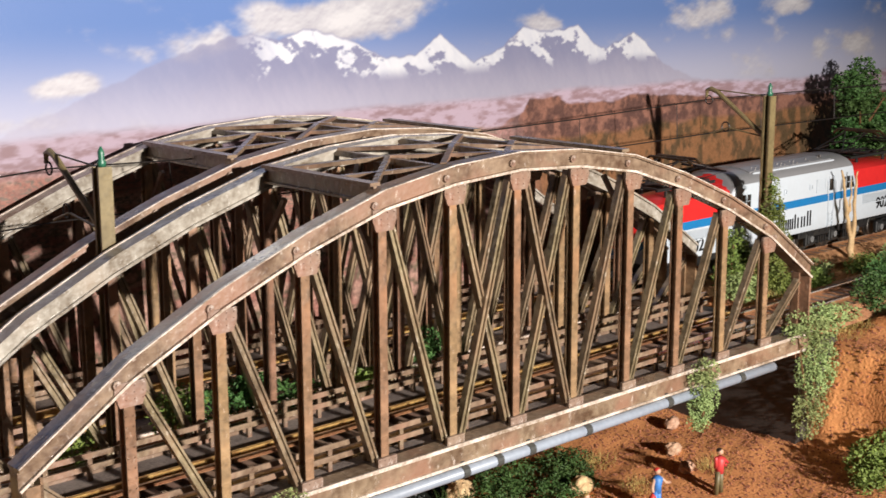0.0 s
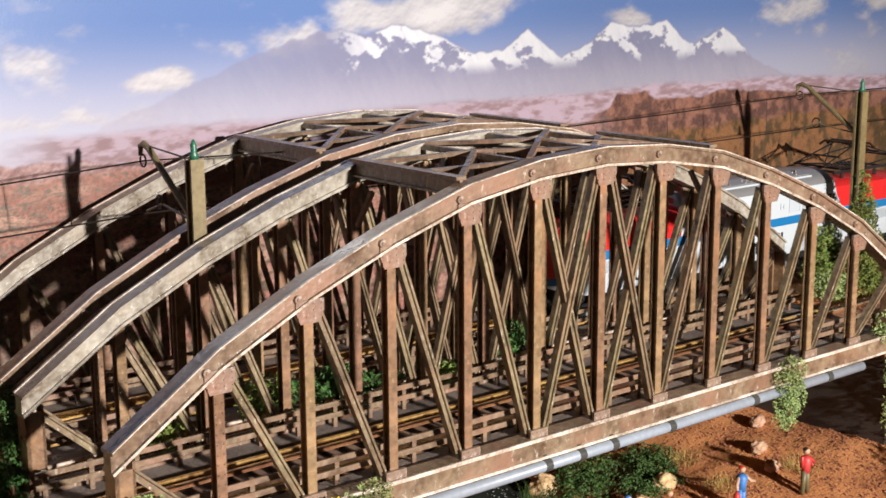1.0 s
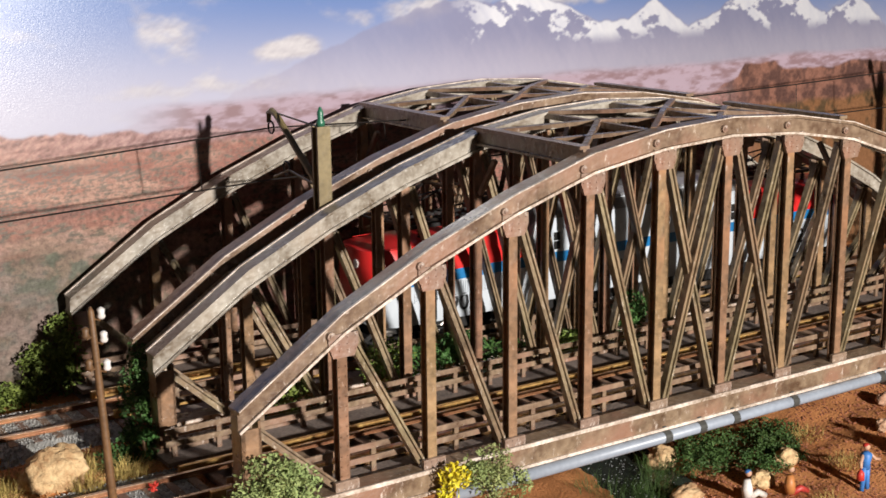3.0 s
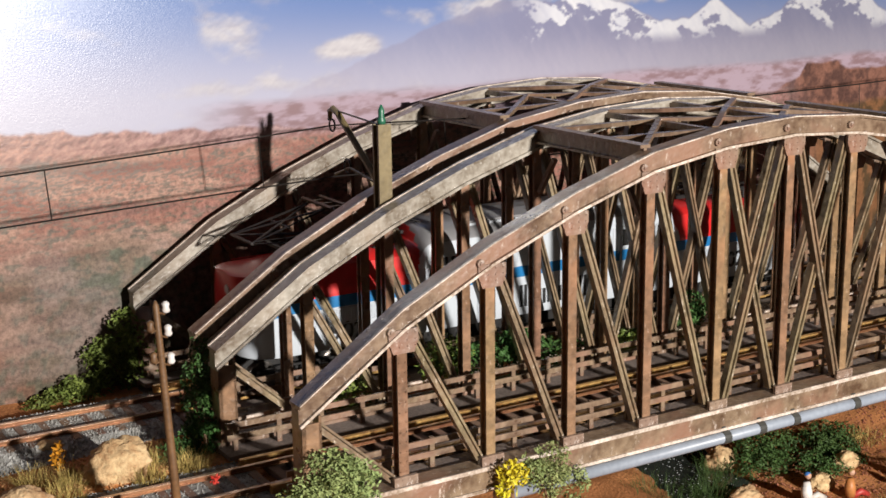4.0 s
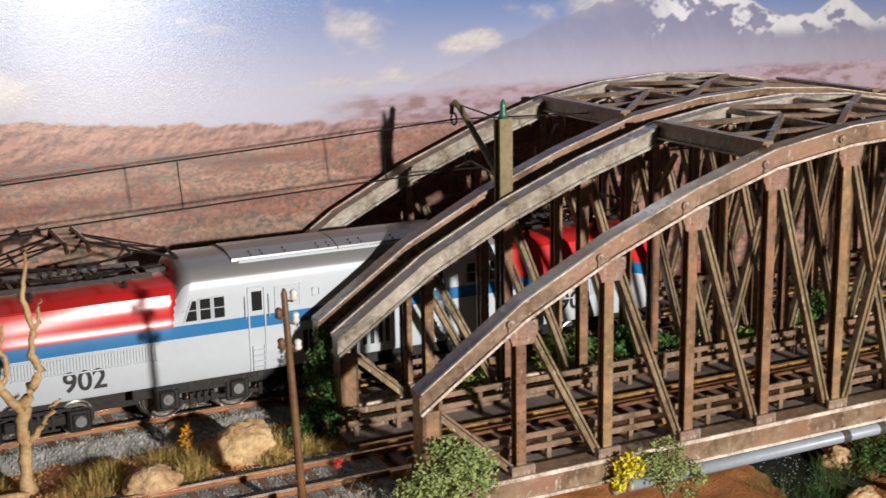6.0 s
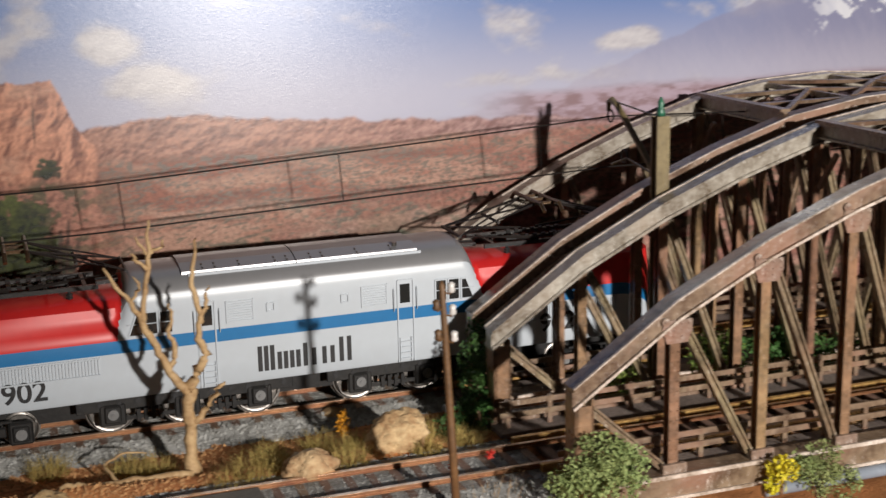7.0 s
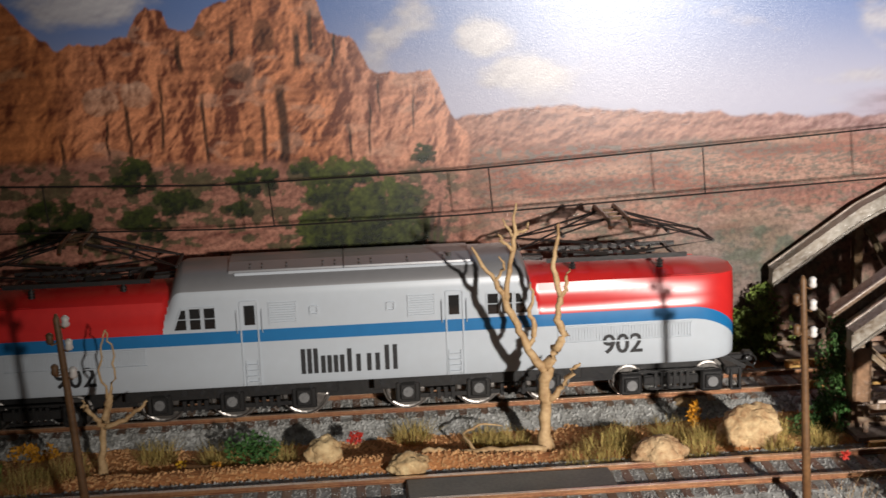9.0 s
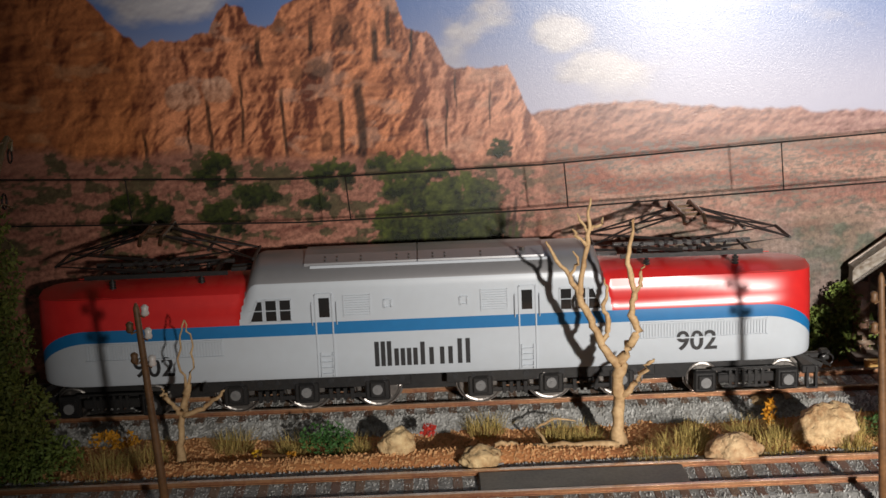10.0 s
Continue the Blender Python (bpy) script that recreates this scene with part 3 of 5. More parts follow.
def creek():
    bm = bmesh.new()
    ys = np.arange(-128, 152, 4.0)
    rows = []
    for y in ys:
        c = 215 + 0.35 * (y - 60)
        rows.append([bm.verts.new((c + u, y, -78.5 + 0.5 * noise.noise(Vector((u * 0.2, y * 0.2, 0))))) for u in np.arange(-42, 43, 4.0)])
    for a, b in zip(rows, rows[1:]):
        for i in range(len(a) - 1):
            bm.faces.new((a[i], a[i + 1], b[i + 1], b[i]))
    return solid("creek", bm, WATER, "shallow dark creek with ripples under the bridge", "water", kind="structure", smooth=True)


creek()

# ---- tracks ----
RAIL_Z = 0.0
sleeper_bm = bmesh.new()
box(sleeper_bm, -1.5, 1.5, -15, 15, -2.2, 0, 0.25)
SLEEPER_ME = mesh_of("sleeper", sleeper_bm, SLEEPER)


def track(y, label, x0=-430.0, x1=750.0):
    t = thing("track", label, "railway track", "parallel tracks", "structure", (0, y, 0))
    for side in (-8.25, 8.25):
        bm = bmesh.new()
        s = math.copysign(0.55, side)
        box(bm, x0, x1, side - 0.4, side + 0.4, -1.3, -0.5)
        box(bm, x0, x1, side - 1.0, side + 1.0, -1.55, -1.25)
        box(bm, x0, x1, side - 0.75, side + 0.75, -0.5, -0.12)
        r = part("rail", bm, RAIL_SIDE, t)
        bm = bmesh.new()
        box(bm, x0, x1, side - 0.68, side + 0.68, -0.12, RAIL_Z)
        part("rail_head", bm, RAIL_TOP, r, "bright worn running surface")
    n = int((x1 - x0) / 7.2)
    for k in range(n):
        placed("sleeper", SLEEPER_ME, t, x0 + 3 + k * 7.2 + rnd.uniform(-0.2, 0.2), rnd.uniform(-0.3, 0.3), -1.55, rnd.uniform(-0.8, 0.8))
    return t


FRONT_Y, REAR_Y = 28.5, 106.5
track(FRONT_Y, "single track with rusty rails on brown sleepers")
track(REAR_Y, "single track with rusty rails in grey ballast")


def ballast(y, x0, x1, name_label, mat, count, seed):
    """A bed with a sloping shoulder and loose stones on it."""
    r = random.Random(seed)
    bm = bmesh.new()
    prof = [(-27, -5.6), (-15.5, -1.75), (15.5, -1.75), (27, -5.6)]
    rows = []
    for x in np.arange(x0, x1 + 1, 6.0):
        rows.append([bm.verts.new((x, y + u, z)) for u, z in prof])
    for a, b in zip(rows, rows[1:]):
        for i in range(3):
            bm.faces.new((a[i], b[i], b[i + 1], a[i + 1]))
    vs, fs = [v.co.copy() for v in bm.verts], [[v.index for v in f.verts] for f in bm.faces]
    bm.verts.index_update()
    fs = [[v.index for v in f.verts] for f in bm.faces]
    bm.free()
    for k in range(count):
        x, u = r.uniform(x0, x1), r.uniform(-27, 20)
        z = np.interp(u, [p[0] for p in prof], [p[1] for p in prof])
        s = r.uniform(0.4, 0.85) * (0.62 if abs(u) < 15 else 1.0)
        o = len(vs)
        for c in ((1, 0, -0.2), (-0.5, 0.87, -0.2), (-0.5, -0.87, -0.2), (0, 0, 1)):
            vs.append(Vector((x + s * c[0] * r.uniform(0.6, 1.3), y + u + s * c[1] * r.uniform(0.6, 1.3), z + s * c[2] * r.uniform(0.6, 1.2))))
        fs += [[o, o + 1, o + 3], [o + 1, o + 2, o + 3], [o + 2, o, o + 3]]
    me = bpy.data.meshes.new("ballast")
    me.from_pydata([tuple(v * MM) for v in vs], [], fs)
    me.materials.append(mat)
    return tagged(new("ballast", me), name_label, "ballast", kind="stuff")


ballast(REAR_Y, -430, -2, "grey crushed-stone ballast under the rear track", BALLAST, 26000, 5)
ballast(FRONT_Y, -430, -2, "brown and grey ballast under the front track", BALLAST, 16000, 6)
ballast(REAR_Y, 360, 750, "brown gritty ballast beyond the bridge", GRIT, 3000, 8)
ballast(FRONT_Y, 360, 750, "brown ballast beyond the bridge", GRIT, 3000, 9)

# ---- arch bridge ----
PANEL = 30.0
ARCH = [31.0, 53.0, 68.0, 80.0, 89.5, 94.3, 96.0, 94.3, 89.5, 80.0, 68.0, 53.0, 31.0]
WIDTH = 61.5


def arch_bridge():
    b = thing("arch_bridge", "weathered brown steel arch truss bridge with riveted plates", "railway bridge", "twin arch bridges")
    node = [(i * PANEL, ARCH[i]) for i in range(13)]
    node[0], node[12] = (-3.0, 30.5), (363.0, 30.5)

    def arch_mesh():
        bm = bmesh.new()
        fine = []
        for i in range(12):
            (xa, za), (xb, zb) = node[i], node[i + 1]
            fine.append((xa, za))
        fine.append(node[12])
        prof = [(-3.5, 0), (3.5, 0), (3.5, -0.9), (2.3, -0.9), (2.3, -5.6), (3.5, -5.6), (3.5, -6.6), (-3.5, -6.6), (-3.5, -5.6), (-2.3, -5.6), (-2.3, -0.9), (-3.5, -0.9)]
        rows = [[bm.verts.new((x, y, z + d)) for y, d in prof] for x, z in fine]
        for p, q in zip(rows, rows[1:]):
            for k in range(12):
                bm.faces.new((p[k], p[(k + 1) % 12], q[(k + 1) % 12], q[k]))
        bm.faces.new(rows[0])
        bm.faces.new(rows[-1][::-1])
        return bm

    def edge_mesh():
        bm = bmesh.new()
        for (xa, za), (xb, zb) in zip(node, node[1:]):
            beam(bm, (xa, -3.2, za + 0.12), (xb, -3.2, zb + 0.12), 0.9, 0.35)
            beam(bm, (xa, -3.45, za - 6.05), (xb, -3.45, zb - 6.05), 0.3, 0.8)
        return mesh_of("flange_edge", bm, STEEL_EDGE)

    near_me, edge_me = mesh_of("arch_chord", arch_mesh(), STEEL), edge_mesh()
    # Same chord as the near one, with the lamp's sheen in its colour.
    far_me = mesh_of("arch_chord", arch_mesh(), STEEL_SHEEN)
    bm = bmesh.new()
    box(bm, -4, 364, -3.6, 3.6, -7.6, 0)
    bmesh.ops.bevel(bm, geom=bm.edges[:], offset=0.25, segments=1, affect="EDGES")
    chord_me = mesh_of("bottom_chord", bm, STEEL)
    bm = bmesh.new()
    box(bm, -4, 364, -4.3, -3.6, -1.1, 0.15)
    box(bm, -4, 364, -4.3, -3.6, -7.9, -6.9)
    strip_me = mesh_of("chord_flange", bm, STEEL_EDGE)

    # riveted gussets
    bm = bmesh.new()
    for p in (((-4.6, -6.4), (4.6, -6.4), (4.6, 0), (-4.6, 0)),):
        vs = [bm.verts.new((x, y, z)) for y in (-0.55, 0.55) for x, z in ((-3.4, -7), (3.4, -7), (4.8, -3.5), (4.8, 0), (-4.8, 0), (-4.8, -3.5))]
        bm.faces.new(vs[:6])
        bm.faces.new(vs[6:][::-1])
        for k in range(6):
            bm.faces.new((vs[k], vs[(k + 1) % 6], vs[6 + (k + 1) % 6], vs[6 + k]))
    for i in range(4):
        for j in range(3):
            box(bm, -3.9 + i * 2.6 - 0.22, -3.9 + i * 2.6 + 0.22, -0.8, -0.5, -1.2 - j * 1.9 - 0.22, -1.2 - j * 1.9 + 0.22)
    gusset_me = mesh_of("gusset_plate", bm, RIVET)
    bm = bmesh.new()
    box(bm, -3.9, 3.9, -0.6, 0.6, -0.3, 2.9)
    for i in range(4):
        for j in range(2):
            box(bm, -3.2 + i * 2.1 - 0.2, -3.2 + i * 2.1 + 0.2, -0.8, -0.5, 0.6 + j * 1.4 - 0.2, 0.6 + j * 1.4 + 0.2)
    foot_me = mesh_of("foot_plate", bm, RIVET)
    bm = bmesh.new()
    disc(bm, (0, -0.3, 0), 1.25, 0.9, "y", 12)
    disc(bm, (0, -0.8, 0), 0.55, 0.6, "y", 8)
    bolt_me = mesh_of("pin", bm, RIVET)

    post_me = {}
    for i in range(1, 7):
        h = ARCH[i] - 6.3
        bm = bmesh.new()
        box(bm, -1.6, 1.6, -1.7, -1.1, 0, h)
        box(bm, -1.6, 1.6, 1.1, 1.7, 0, h)
        box(bm, -0.5, 0.5, -1.1, 1.1, 0, h)
        if i == 1:
            for k in range(13):
                for sx in (-1.05, 1.05):
                    box(bm, sx - 0.22, sx + 0.22, -2.0, -1.65, 4 + k * 3.0 - 0.22, 4 + k * 3.0 + 0.22)
        post_me[i] = mesh_of("vertical_post", bm, STEEL_RUST)
        post_me[12 - i] = post_me[i]
    bm = bmesh.new()
    box(bm, -2.6, -1.4, -3.2, 3.2, -12, 25)
    box(bm, -2.6, 3.4, -3.2, -2.4, -12, 25)
    box(bm, 2.6, 3.4, -3.2, 0.8, -12, 27)
    end_me = mesh_of("end_post", bm, STEEL_RUST)

    diag_me = {}

    def diagonal(i, j):
        """Top of post i to foot of post j, as a pair of flats on a thin web."""
        key = (i, j)
        if key not in diag_me:
            bm = bmesh.new()
            up = max(ARCH[i] - 7.5, 20)
            dx = (j - i) * PANEL
            a, c = Vector((math.copysign(3.0, dx), 0, up)), Vector((dx - math.copysign(3.4, dx), 0, 2.0))
            d = (c - a).normalized()
            side = Vector((d.z, 0, -d.x))
            for s in (-0.95, 0.95):
                beam(bm, a + side * s, c + side * s, 2.6, 0.7)
            beam(bm, a, c, 0.8, 1.6)
            diag_me[key] = mesh_of("diagonal", bm, STEEL_OLIVE)
        return diag_me[key]

    for y, flip in ((0.0, 1), (WIDTH, -1)):
        turn = 0 if flip > 0 else 180
        ax = 0 if flip > 0 else 360
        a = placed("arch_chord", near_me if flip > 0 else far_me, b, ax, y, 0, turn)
        placed("flange_edge", edge_me, a, 0, 0, 0)
        c = placed("bottom_chord", chord_me, b, ax, y, 0, turn)
        placed("chord_flange", strip_me, c, 0, 0, 0)
        for i in range(1, 12):
            placed("vertical_post", post_me[i], b, i * PANEL, y, 0)
            placed("gusset_plate", gusset_me, b, i * PANEL, y - flip * 2.4, ARCH[i] - 5.9, turn)
            placed("foot_plate", foot_me, b, i * PANEL, y - flip * 2.4, 0, turn)
            placed("pin", bolt_me, b, i * PANEL - 4, y - flip * 2.6, (ARCH[i] * 0.87 + ARCH[i - 1] * 0.13) - 3.3, turn)
        for i, s in ((0, 0), (12, 180)):
            placed("end_post", end_me, b, i * PANEL, y, 0, s)
        for i in range(0, 6):
            placed("diagonal", diagonal(i, i + 1), b, i * PANEL, y + 0.3, 0)
            placed("diagonal", diagonal(12 - i, 11 - i), b, (12 - i) * PANEL, y + 0.3, 0)
        placed("diagonal", diagonal(6, 7), b, 6 * PANEL, y - 0.9, 0)
        placed("diagonal", diagonal(6, 5), b, 6 * PANEL, y - 0.9, 0)

    # deck, walkways, stringers
    bm = bmesh.new()
    box(bm, -4, 364, 3.8, WIDTH - 3.8, -5.6, -5.1)
    part("deck_plate", bm, DECK, b)
    for y0, y1 in ((3.8, 12.6), (WIDTH - 13.0, WIDTH - 3.8)):
        bm = bmesh.new()
        box(bm, -4, 364, y0, y1, -2.6, -1.2)
        part("walkway", bm, DECK, b, "grey grit-covered walkway")
    bm = bmesh.new()
    box(bm, 0, 1.6, 3.8, WIDTH - 3.8, -11, -5.6)
    cross_me = mesh_of("cross_girder", bm, STEEL)
    for i in range(13):
        placed("cross_girder", cross_me, b, i * PANEL - 0.8, 0, 0)
    for y in (28.5 - 11.6, 28.5 + 11.6):
        bm = bmesh.new()
        box(bm, -4, 364, y - 0.9, y + 0.9, -1.9, 0.9, 0.15)
        part("guard_bar", bm, GUARD, b, "golden-brown worn guard bar along the rail")
    # low railings on both walkways
    bm = bmesh.new()
    box(bm, -0.8, 0.8, -0.6, 0.6, -1.2, 8.4)
    rpost_me = mesh_of("railing_post", bm, STEEL)
    bm = bmesh.new()
    box(bm, -3, 363, -0.35, 0.35, -0.9, 0.9)
    rbar_me = mesh_of("railing_bar", bm, STEEL)
    for y in (8.2, WIDTH - 8.2):
        for k in range(25):
            placed("railing_post", rpost_me, b, k * 15.0, y, 0)
        for z in (3.4, 7.4):
            placed("railing_bar", rbar_me, b, 0, y - 0.9, z)
    # top bracing: portal girders, struts and K bracing between the arches
    bm = bmesh.new()
    box(bm, -0.6, 0.6, 1.5, WIDTH - 1.5, -5.6, -0.6)
    box(bm, -2.0, 2.0, 1.5, WIDTH - 1.5, -0.9, 0.2)
    box(bm, -1.6, 1.6, 1.5, WIDTH - 1.5, -6.2, -5.4)
    portal_me = mesh_of("portal_girder", bm, STEEL)
    for i in (4, 8):
        placed("portal_girder", portal_me, b, i * PANEL, 0, ARCH[i] + 1.6)
    bm = bmesh.new()
    box(bm, -1.2, 1.2, 1.5, WIDTH - 1.5, -2.6, -0.6)
    strut_me = mesh_of("top_strut", bm, STEEL)
    for i in (5, 6, 7):
        placed("top_strut", strut_me, b, i * PANEL, 0, ARCH[i])
    mid = WIDTH / 2
    for i, j in ((4, 5), (5, 6), (7, 6), (8, 7)):
        for y in (3.0, WIDTH - 3.0):
            bm = bmesh.new()
            beam(bm, (i * PANEL, y, ARCH[i] - 0.4), (j * PANEL, mid, ARCH[j] - 0.6), 2.0, 1.4)
            part("top_brace", bm, STEEL, b)
        bm = bmesh.new()
        beam(bm, (i * PANEL, mid, ARCH[i] - 0.4), (j * PANEL, 4, ARCH[j] - 1.0), 2.0, 1.2)
        part("top_brace", bm, STEEL, b)
    for i, s in ((4, 1), (8, -1)):
        for y, t in ((3.0, 1), (WIDTH - 3.0, -1)):
            bm = bmesh.new()
            beam(bm, (i * PANEL, y, ARCH[i] - 22), (i * PANEL, y + t * 9, ARCH[i] - 9), 1.6, 1.6)
            part("knee_brace", bm, STEEL, b)
    return b


front_bridge = arch_bridge()
rear_bridge = copy_thing(front_bridge, pose(0.0, 0.0790, 0.0012))

# pipe under the front bridge


def water_pipe():
    p = thing("pipe", "blue-grey pipe with dark clamps slung along the bridge", "pipe", at=(0, -4.5, -10.0))
    bm = bmesh.new()
    tube(bm, [(60, 0, 0), (334, 0, 0)], 2.0, 14)
    part("tube", bm, PIPE, p, smooth=True)
    bm = bmesh.new()
    disc(bm, (0, 0, 0), 2.25, 3.0, "x", 14)
    box(bm, -0.8, 0.8, 0.5, 6, 1.5, 3.5)
    me = mesh_of("clamp", bm, PIPE_CLAMP)
    for x in (90, 152, 168, 184, 214, 262, 310):
        placed("clamp", me, p, x, 0, 0)


water_pipe()

# ---- abutments ----
# Near-black blocks stand in for the deep shade under the bridge ends.
for x0, x1 in ((-30, -5), (365, 395)):
    bm = bmesh.new()
    box(bm, x0, x1, 2, 142, -80, -8.3)
    solid("abutment", bm, FASCIA, "abutment under the bridge ends, coloured dark for the shade there", "abutment", "abutments", "structure")


# ---- locomotive ----
HALF, BODY_W = 131.0, 17.3


def cab_end(z):
    """How far from the middle the sloping end of the cab stands at a height."""
    return 58.6 + (46.0 - z) * 0.24


def loco_profile(x):
    """Half a cross-section at x: points (y, z) from the skirt up to the ridge."""
    a = abs(x)
    u = min(1.0, max(0.0, (a - 110.0) / (HALF - 110.0)))
    k = max(0.0, 1 - u**3.6) ** (1 / 3.6)
    w = BODY_W * k
    q = min(1.0, max(0.0, (a - 113.0) / 18.0))
    dip = 1 - math.sqrt(max(0.0, 1 - q * q))
    z1, z2 = 28.7 - 13.0 * dip, 32.9 - 13.5 * dip
    skirt = 13.5 + 2.0 * dip
    z1, z2 = max(z1, skirt + 0.9), max(z2, skirt + 3.4)
    hi = 46.2 - 3.0 * smoothstep(112, 131, a) - 1.2 * smoothstep(66, 120, a)
    cab = [(1.0, 36.0), (1.0, 40.0), (0.995, 44.0), (0.975, 46.6), (0.90, 48.9), (0.74, 50.9), (0.5, 52.3), (0.25, 52.9), (0, 53.0)]
    bulge = 0.035 * (1 - smoothstep(66, 118, a))
    hoo = [(0.985, 34.4), (0.94, 36.6), (0.905 - bulge, 38.4), (0.88 - bulge, 40.6), (0.82, 42.9), (0.70, hi - 1.6), (0.52, hi - 0.5), (0.25, hi), (0, hi)]
    lowz = z2 + 0.4
    pts = [(w * 0.97, skirt), (w, skirt + 1.2), (w, (skirt + z1) / 2), (w, z1), (w, z2)]
    for (yc, zc), (yh, zh) in zip(cab, hoo):
        zh = max(zh, lowz)
        mid = cab_end(zc)
        h = smoothstep(mid - 3.2, mid + 3.2, a)
        pts.append((w * (yc + h * (yh - yc)), zc + h * (zh - zc)))
        lowz = pts[-1][1] + 0.2
    return pts


def locomotive():
    lo = thing("locomotive", "red, white and blue electric locomotive model with two folded pantographs", "locomotive", at=(0, REAR_Y, 0))
    bm = bmesh.new()
    xs = sorted({round(s * v, 2) for s in (-1, 1) for v in list(np.arange(0, 48, 4.0)) + list(np.arange(48, 72, 0.4)) + list(np.arange(72, 100, 3.0)) + list(np.arange(100, 124, 1.5)) + [124, 125.5, 127, 128, 129, 129.8, 130.4, 130.8, 131.0]})
    rows = []
    for x in xs:
        pts = loco_profile(x)
        line = [(-y, z) for y, z in pts] + [(y, z) for y, z in pts[::-1][1:]]
        rows.append([bm.verts.new((x, y, z)) for y, z in line])
    n = len(rows[0])
    for a, b in zip(rows, rows[1:]):
        for k in range(n - 1):
            f = bm.faces.new((a[k], b[k], b[k + 1], a[k + 1]))
            j = min(k, n - 2 - k)
            if j <= 2:
                f.material_index = 0
            elif j == 3:
                f.material_index = 1
            elif abs(f.calc_center_median().x) > cab_end(f.calc_center_median().z) + 0.6:
                f.material_index = 2
            else:
                f.material_index = 3 if j >= 8 else 0
    bmesh.ops.remove_doubles(bm, verts=bm.verts, dist=0.02)
    body = part("body", bm, [LOCO_WHITE, LOCO_BLUE, LOCO_RED, LOCO_GREY], lo, "glossy painted shell, red hoods, white cab, blue stripe", smooth=True)
    mod = body.modifiers.new("edge", "EDGE_SPLIT")
    mod.split_angle = radians(40)

    # roof hatch with rivets
    bm = bmesh.new()
    for x0, x1 in ((-40, -2.4), (-2.0, 40)):
        rr = []
        for x in (x0, x1):
            rr.append([bm.verts.new((x, y, z)) for y, z in ((-12.6, 50.9), (-12.4, 51.9), (-6, 53.5), (0, 53.9), (6, 53.5), (12.4, 51.9), (12.6, 50.9))])
        for k in range(6):
            bm.faces.new((rr[0][k], rr[1][k], rr[1][k + 1], rr[0][k + 1]))
        bm.faces.new(rr[0])
        bm.faces.new(rr[1][::-1])
    part("roof_hatch", bm, LOCO_GREY, body)
    bm = bmesh.new()
    box(bm, -38, 41, -13.6, -12.9, 50.4, 51.3)
    part("roof_edge_strip", bm, LOCO_WHITE, body)
    bm = bmesh.new()
    for x in (-33, -29, -21, -9, -5, 3, 7, 19, 31):
        for y in (-11.2, -8.8):
            disc(bm, (x, y, 52.4 if y < -10 else 53.0), 0.32, 0.5, "z", 6)
    disc(bm, (33, -9, 53.4), 0.9, 1.2, "z", 8)
    part("roof_rivets", bm, CHROME, body)

    W = BODY_W
    for s in (-1, 1):
        for side in (-1, 1):
            yo = side * (W + 0.05)
            # cab side window group: three panes with bars
            for q, (x0, x1) in enumerate(((44.6, 48.6), (49.3, 53.3), (54.0, 58.6))):
                bm = bmesh.new()
                top = 41.3 if q < 2 else 41.0
                lean = 0 if q < 2 else 2.8
                vs = [bm.verts.new((s * x, yo + side * d, z)) for d in (-0.6, 0.06) for x, z in ((x0, 33.8), (x1, 33.8), (x1 - lean, top), (x0, top))]
                for f in ((0, 1, 2, 3), (4, 7, 6, 5), (0, 4, 5, 1), (1, 5, 6, 2), (2, 6, 7, 3), (3, 7, 4, 0)):
                    bm.faces.new([vs[i] for i in f])
                win = part("window", bm, glass, body, "dark glazed cab window")
                bm = bmesh.new()
                for a, b in (((x0, 33.8), (x1, 33.8)), ((x1, 33.8), (x1 - lean, top)), ((x1 - lean, top), (x0, top)), ((x0, top), (x0, 33.8))):
                    beam(bm, (s * a[0], yo + side * 0.1, a[1]), (s * b[0], yo + side * 0.1, b[1]), 0.5, 0.5)
                for z in (37.6,):
                    beam(bm, (s * (x0 - 0.3), yo + side * 0.35, z), (s * (x1 + 0.2), yo + side * 0.35, z), 0.25, 0.25)
                part("window_frame", bm, LOCO_WHITE, win)
            # door
            bm = bmesh.new()
            d0, d1 = 31.0, 36.6
            for x in (d0, d1):
                beam(bm, (s * x, yo + side * 0.1, 13.8), (s * x, yo + side * 0.1, 42.6), 0.5, 0.45)
            beam(bm, (s * d0, yo + side * 0.1, 42.6), (s * d1, yo + side * 0.1, 42.6), 0.5, 0.45)
            for x in (d0 - 1.4, d1 + 1.2):
                tube(bm, [(s * x, yo + side * 0.2, 40), (s * x, yo + side * 0.8, 39), (s * x, yo + side * 0.8, 33), (s * x, yo + side * 0.2, 32)], 0.18, 5)
            door = part("door", bm, LOCO_WHITE, body)
            bm = bmesh.new()
            box(bm, min(s * 31.9, s * 35.4), max(s * 31.9, s * 35.4), yo - 0.5, yo + 0.12 * side if side > 0 else yo + 0.5, 34.6, 41.2) if side > 0 else box(bm, min(s * 31.9, s * 35.4), max(s * 31.9, s * 35.4), yo - 0.12, yo + 0.5, 34.6, 41.2)
            part("door_window", bm, glass, door, "dark olive door pane")
            bm = bmesh.new()
            for z in (15, 17, 19, 21):
                beam(bm, (s * 31.6, yo + side * 0.4, z), (s * 35.6, yo + side * 0.4, z), 0.7, 0.4)
            for x in (31.6, 35.6):
                beam(bm, (s * x, yo + side * 0.3, 14), (s * x, yo + side * 0.3, 22.4), 0.5, 0.4)
            part("ladder", bm, LOCO_WHITE, door)
            # louvre panel, square vent
            bm = bmesh.new()
            for k in range(9):
                z = 35.0 + k * 0.82
                beam(bm, (s * 18.6, yo + side * 0.1, z), (s * 27.0, yo + side * 0.1, z), 0.5, 0.42)
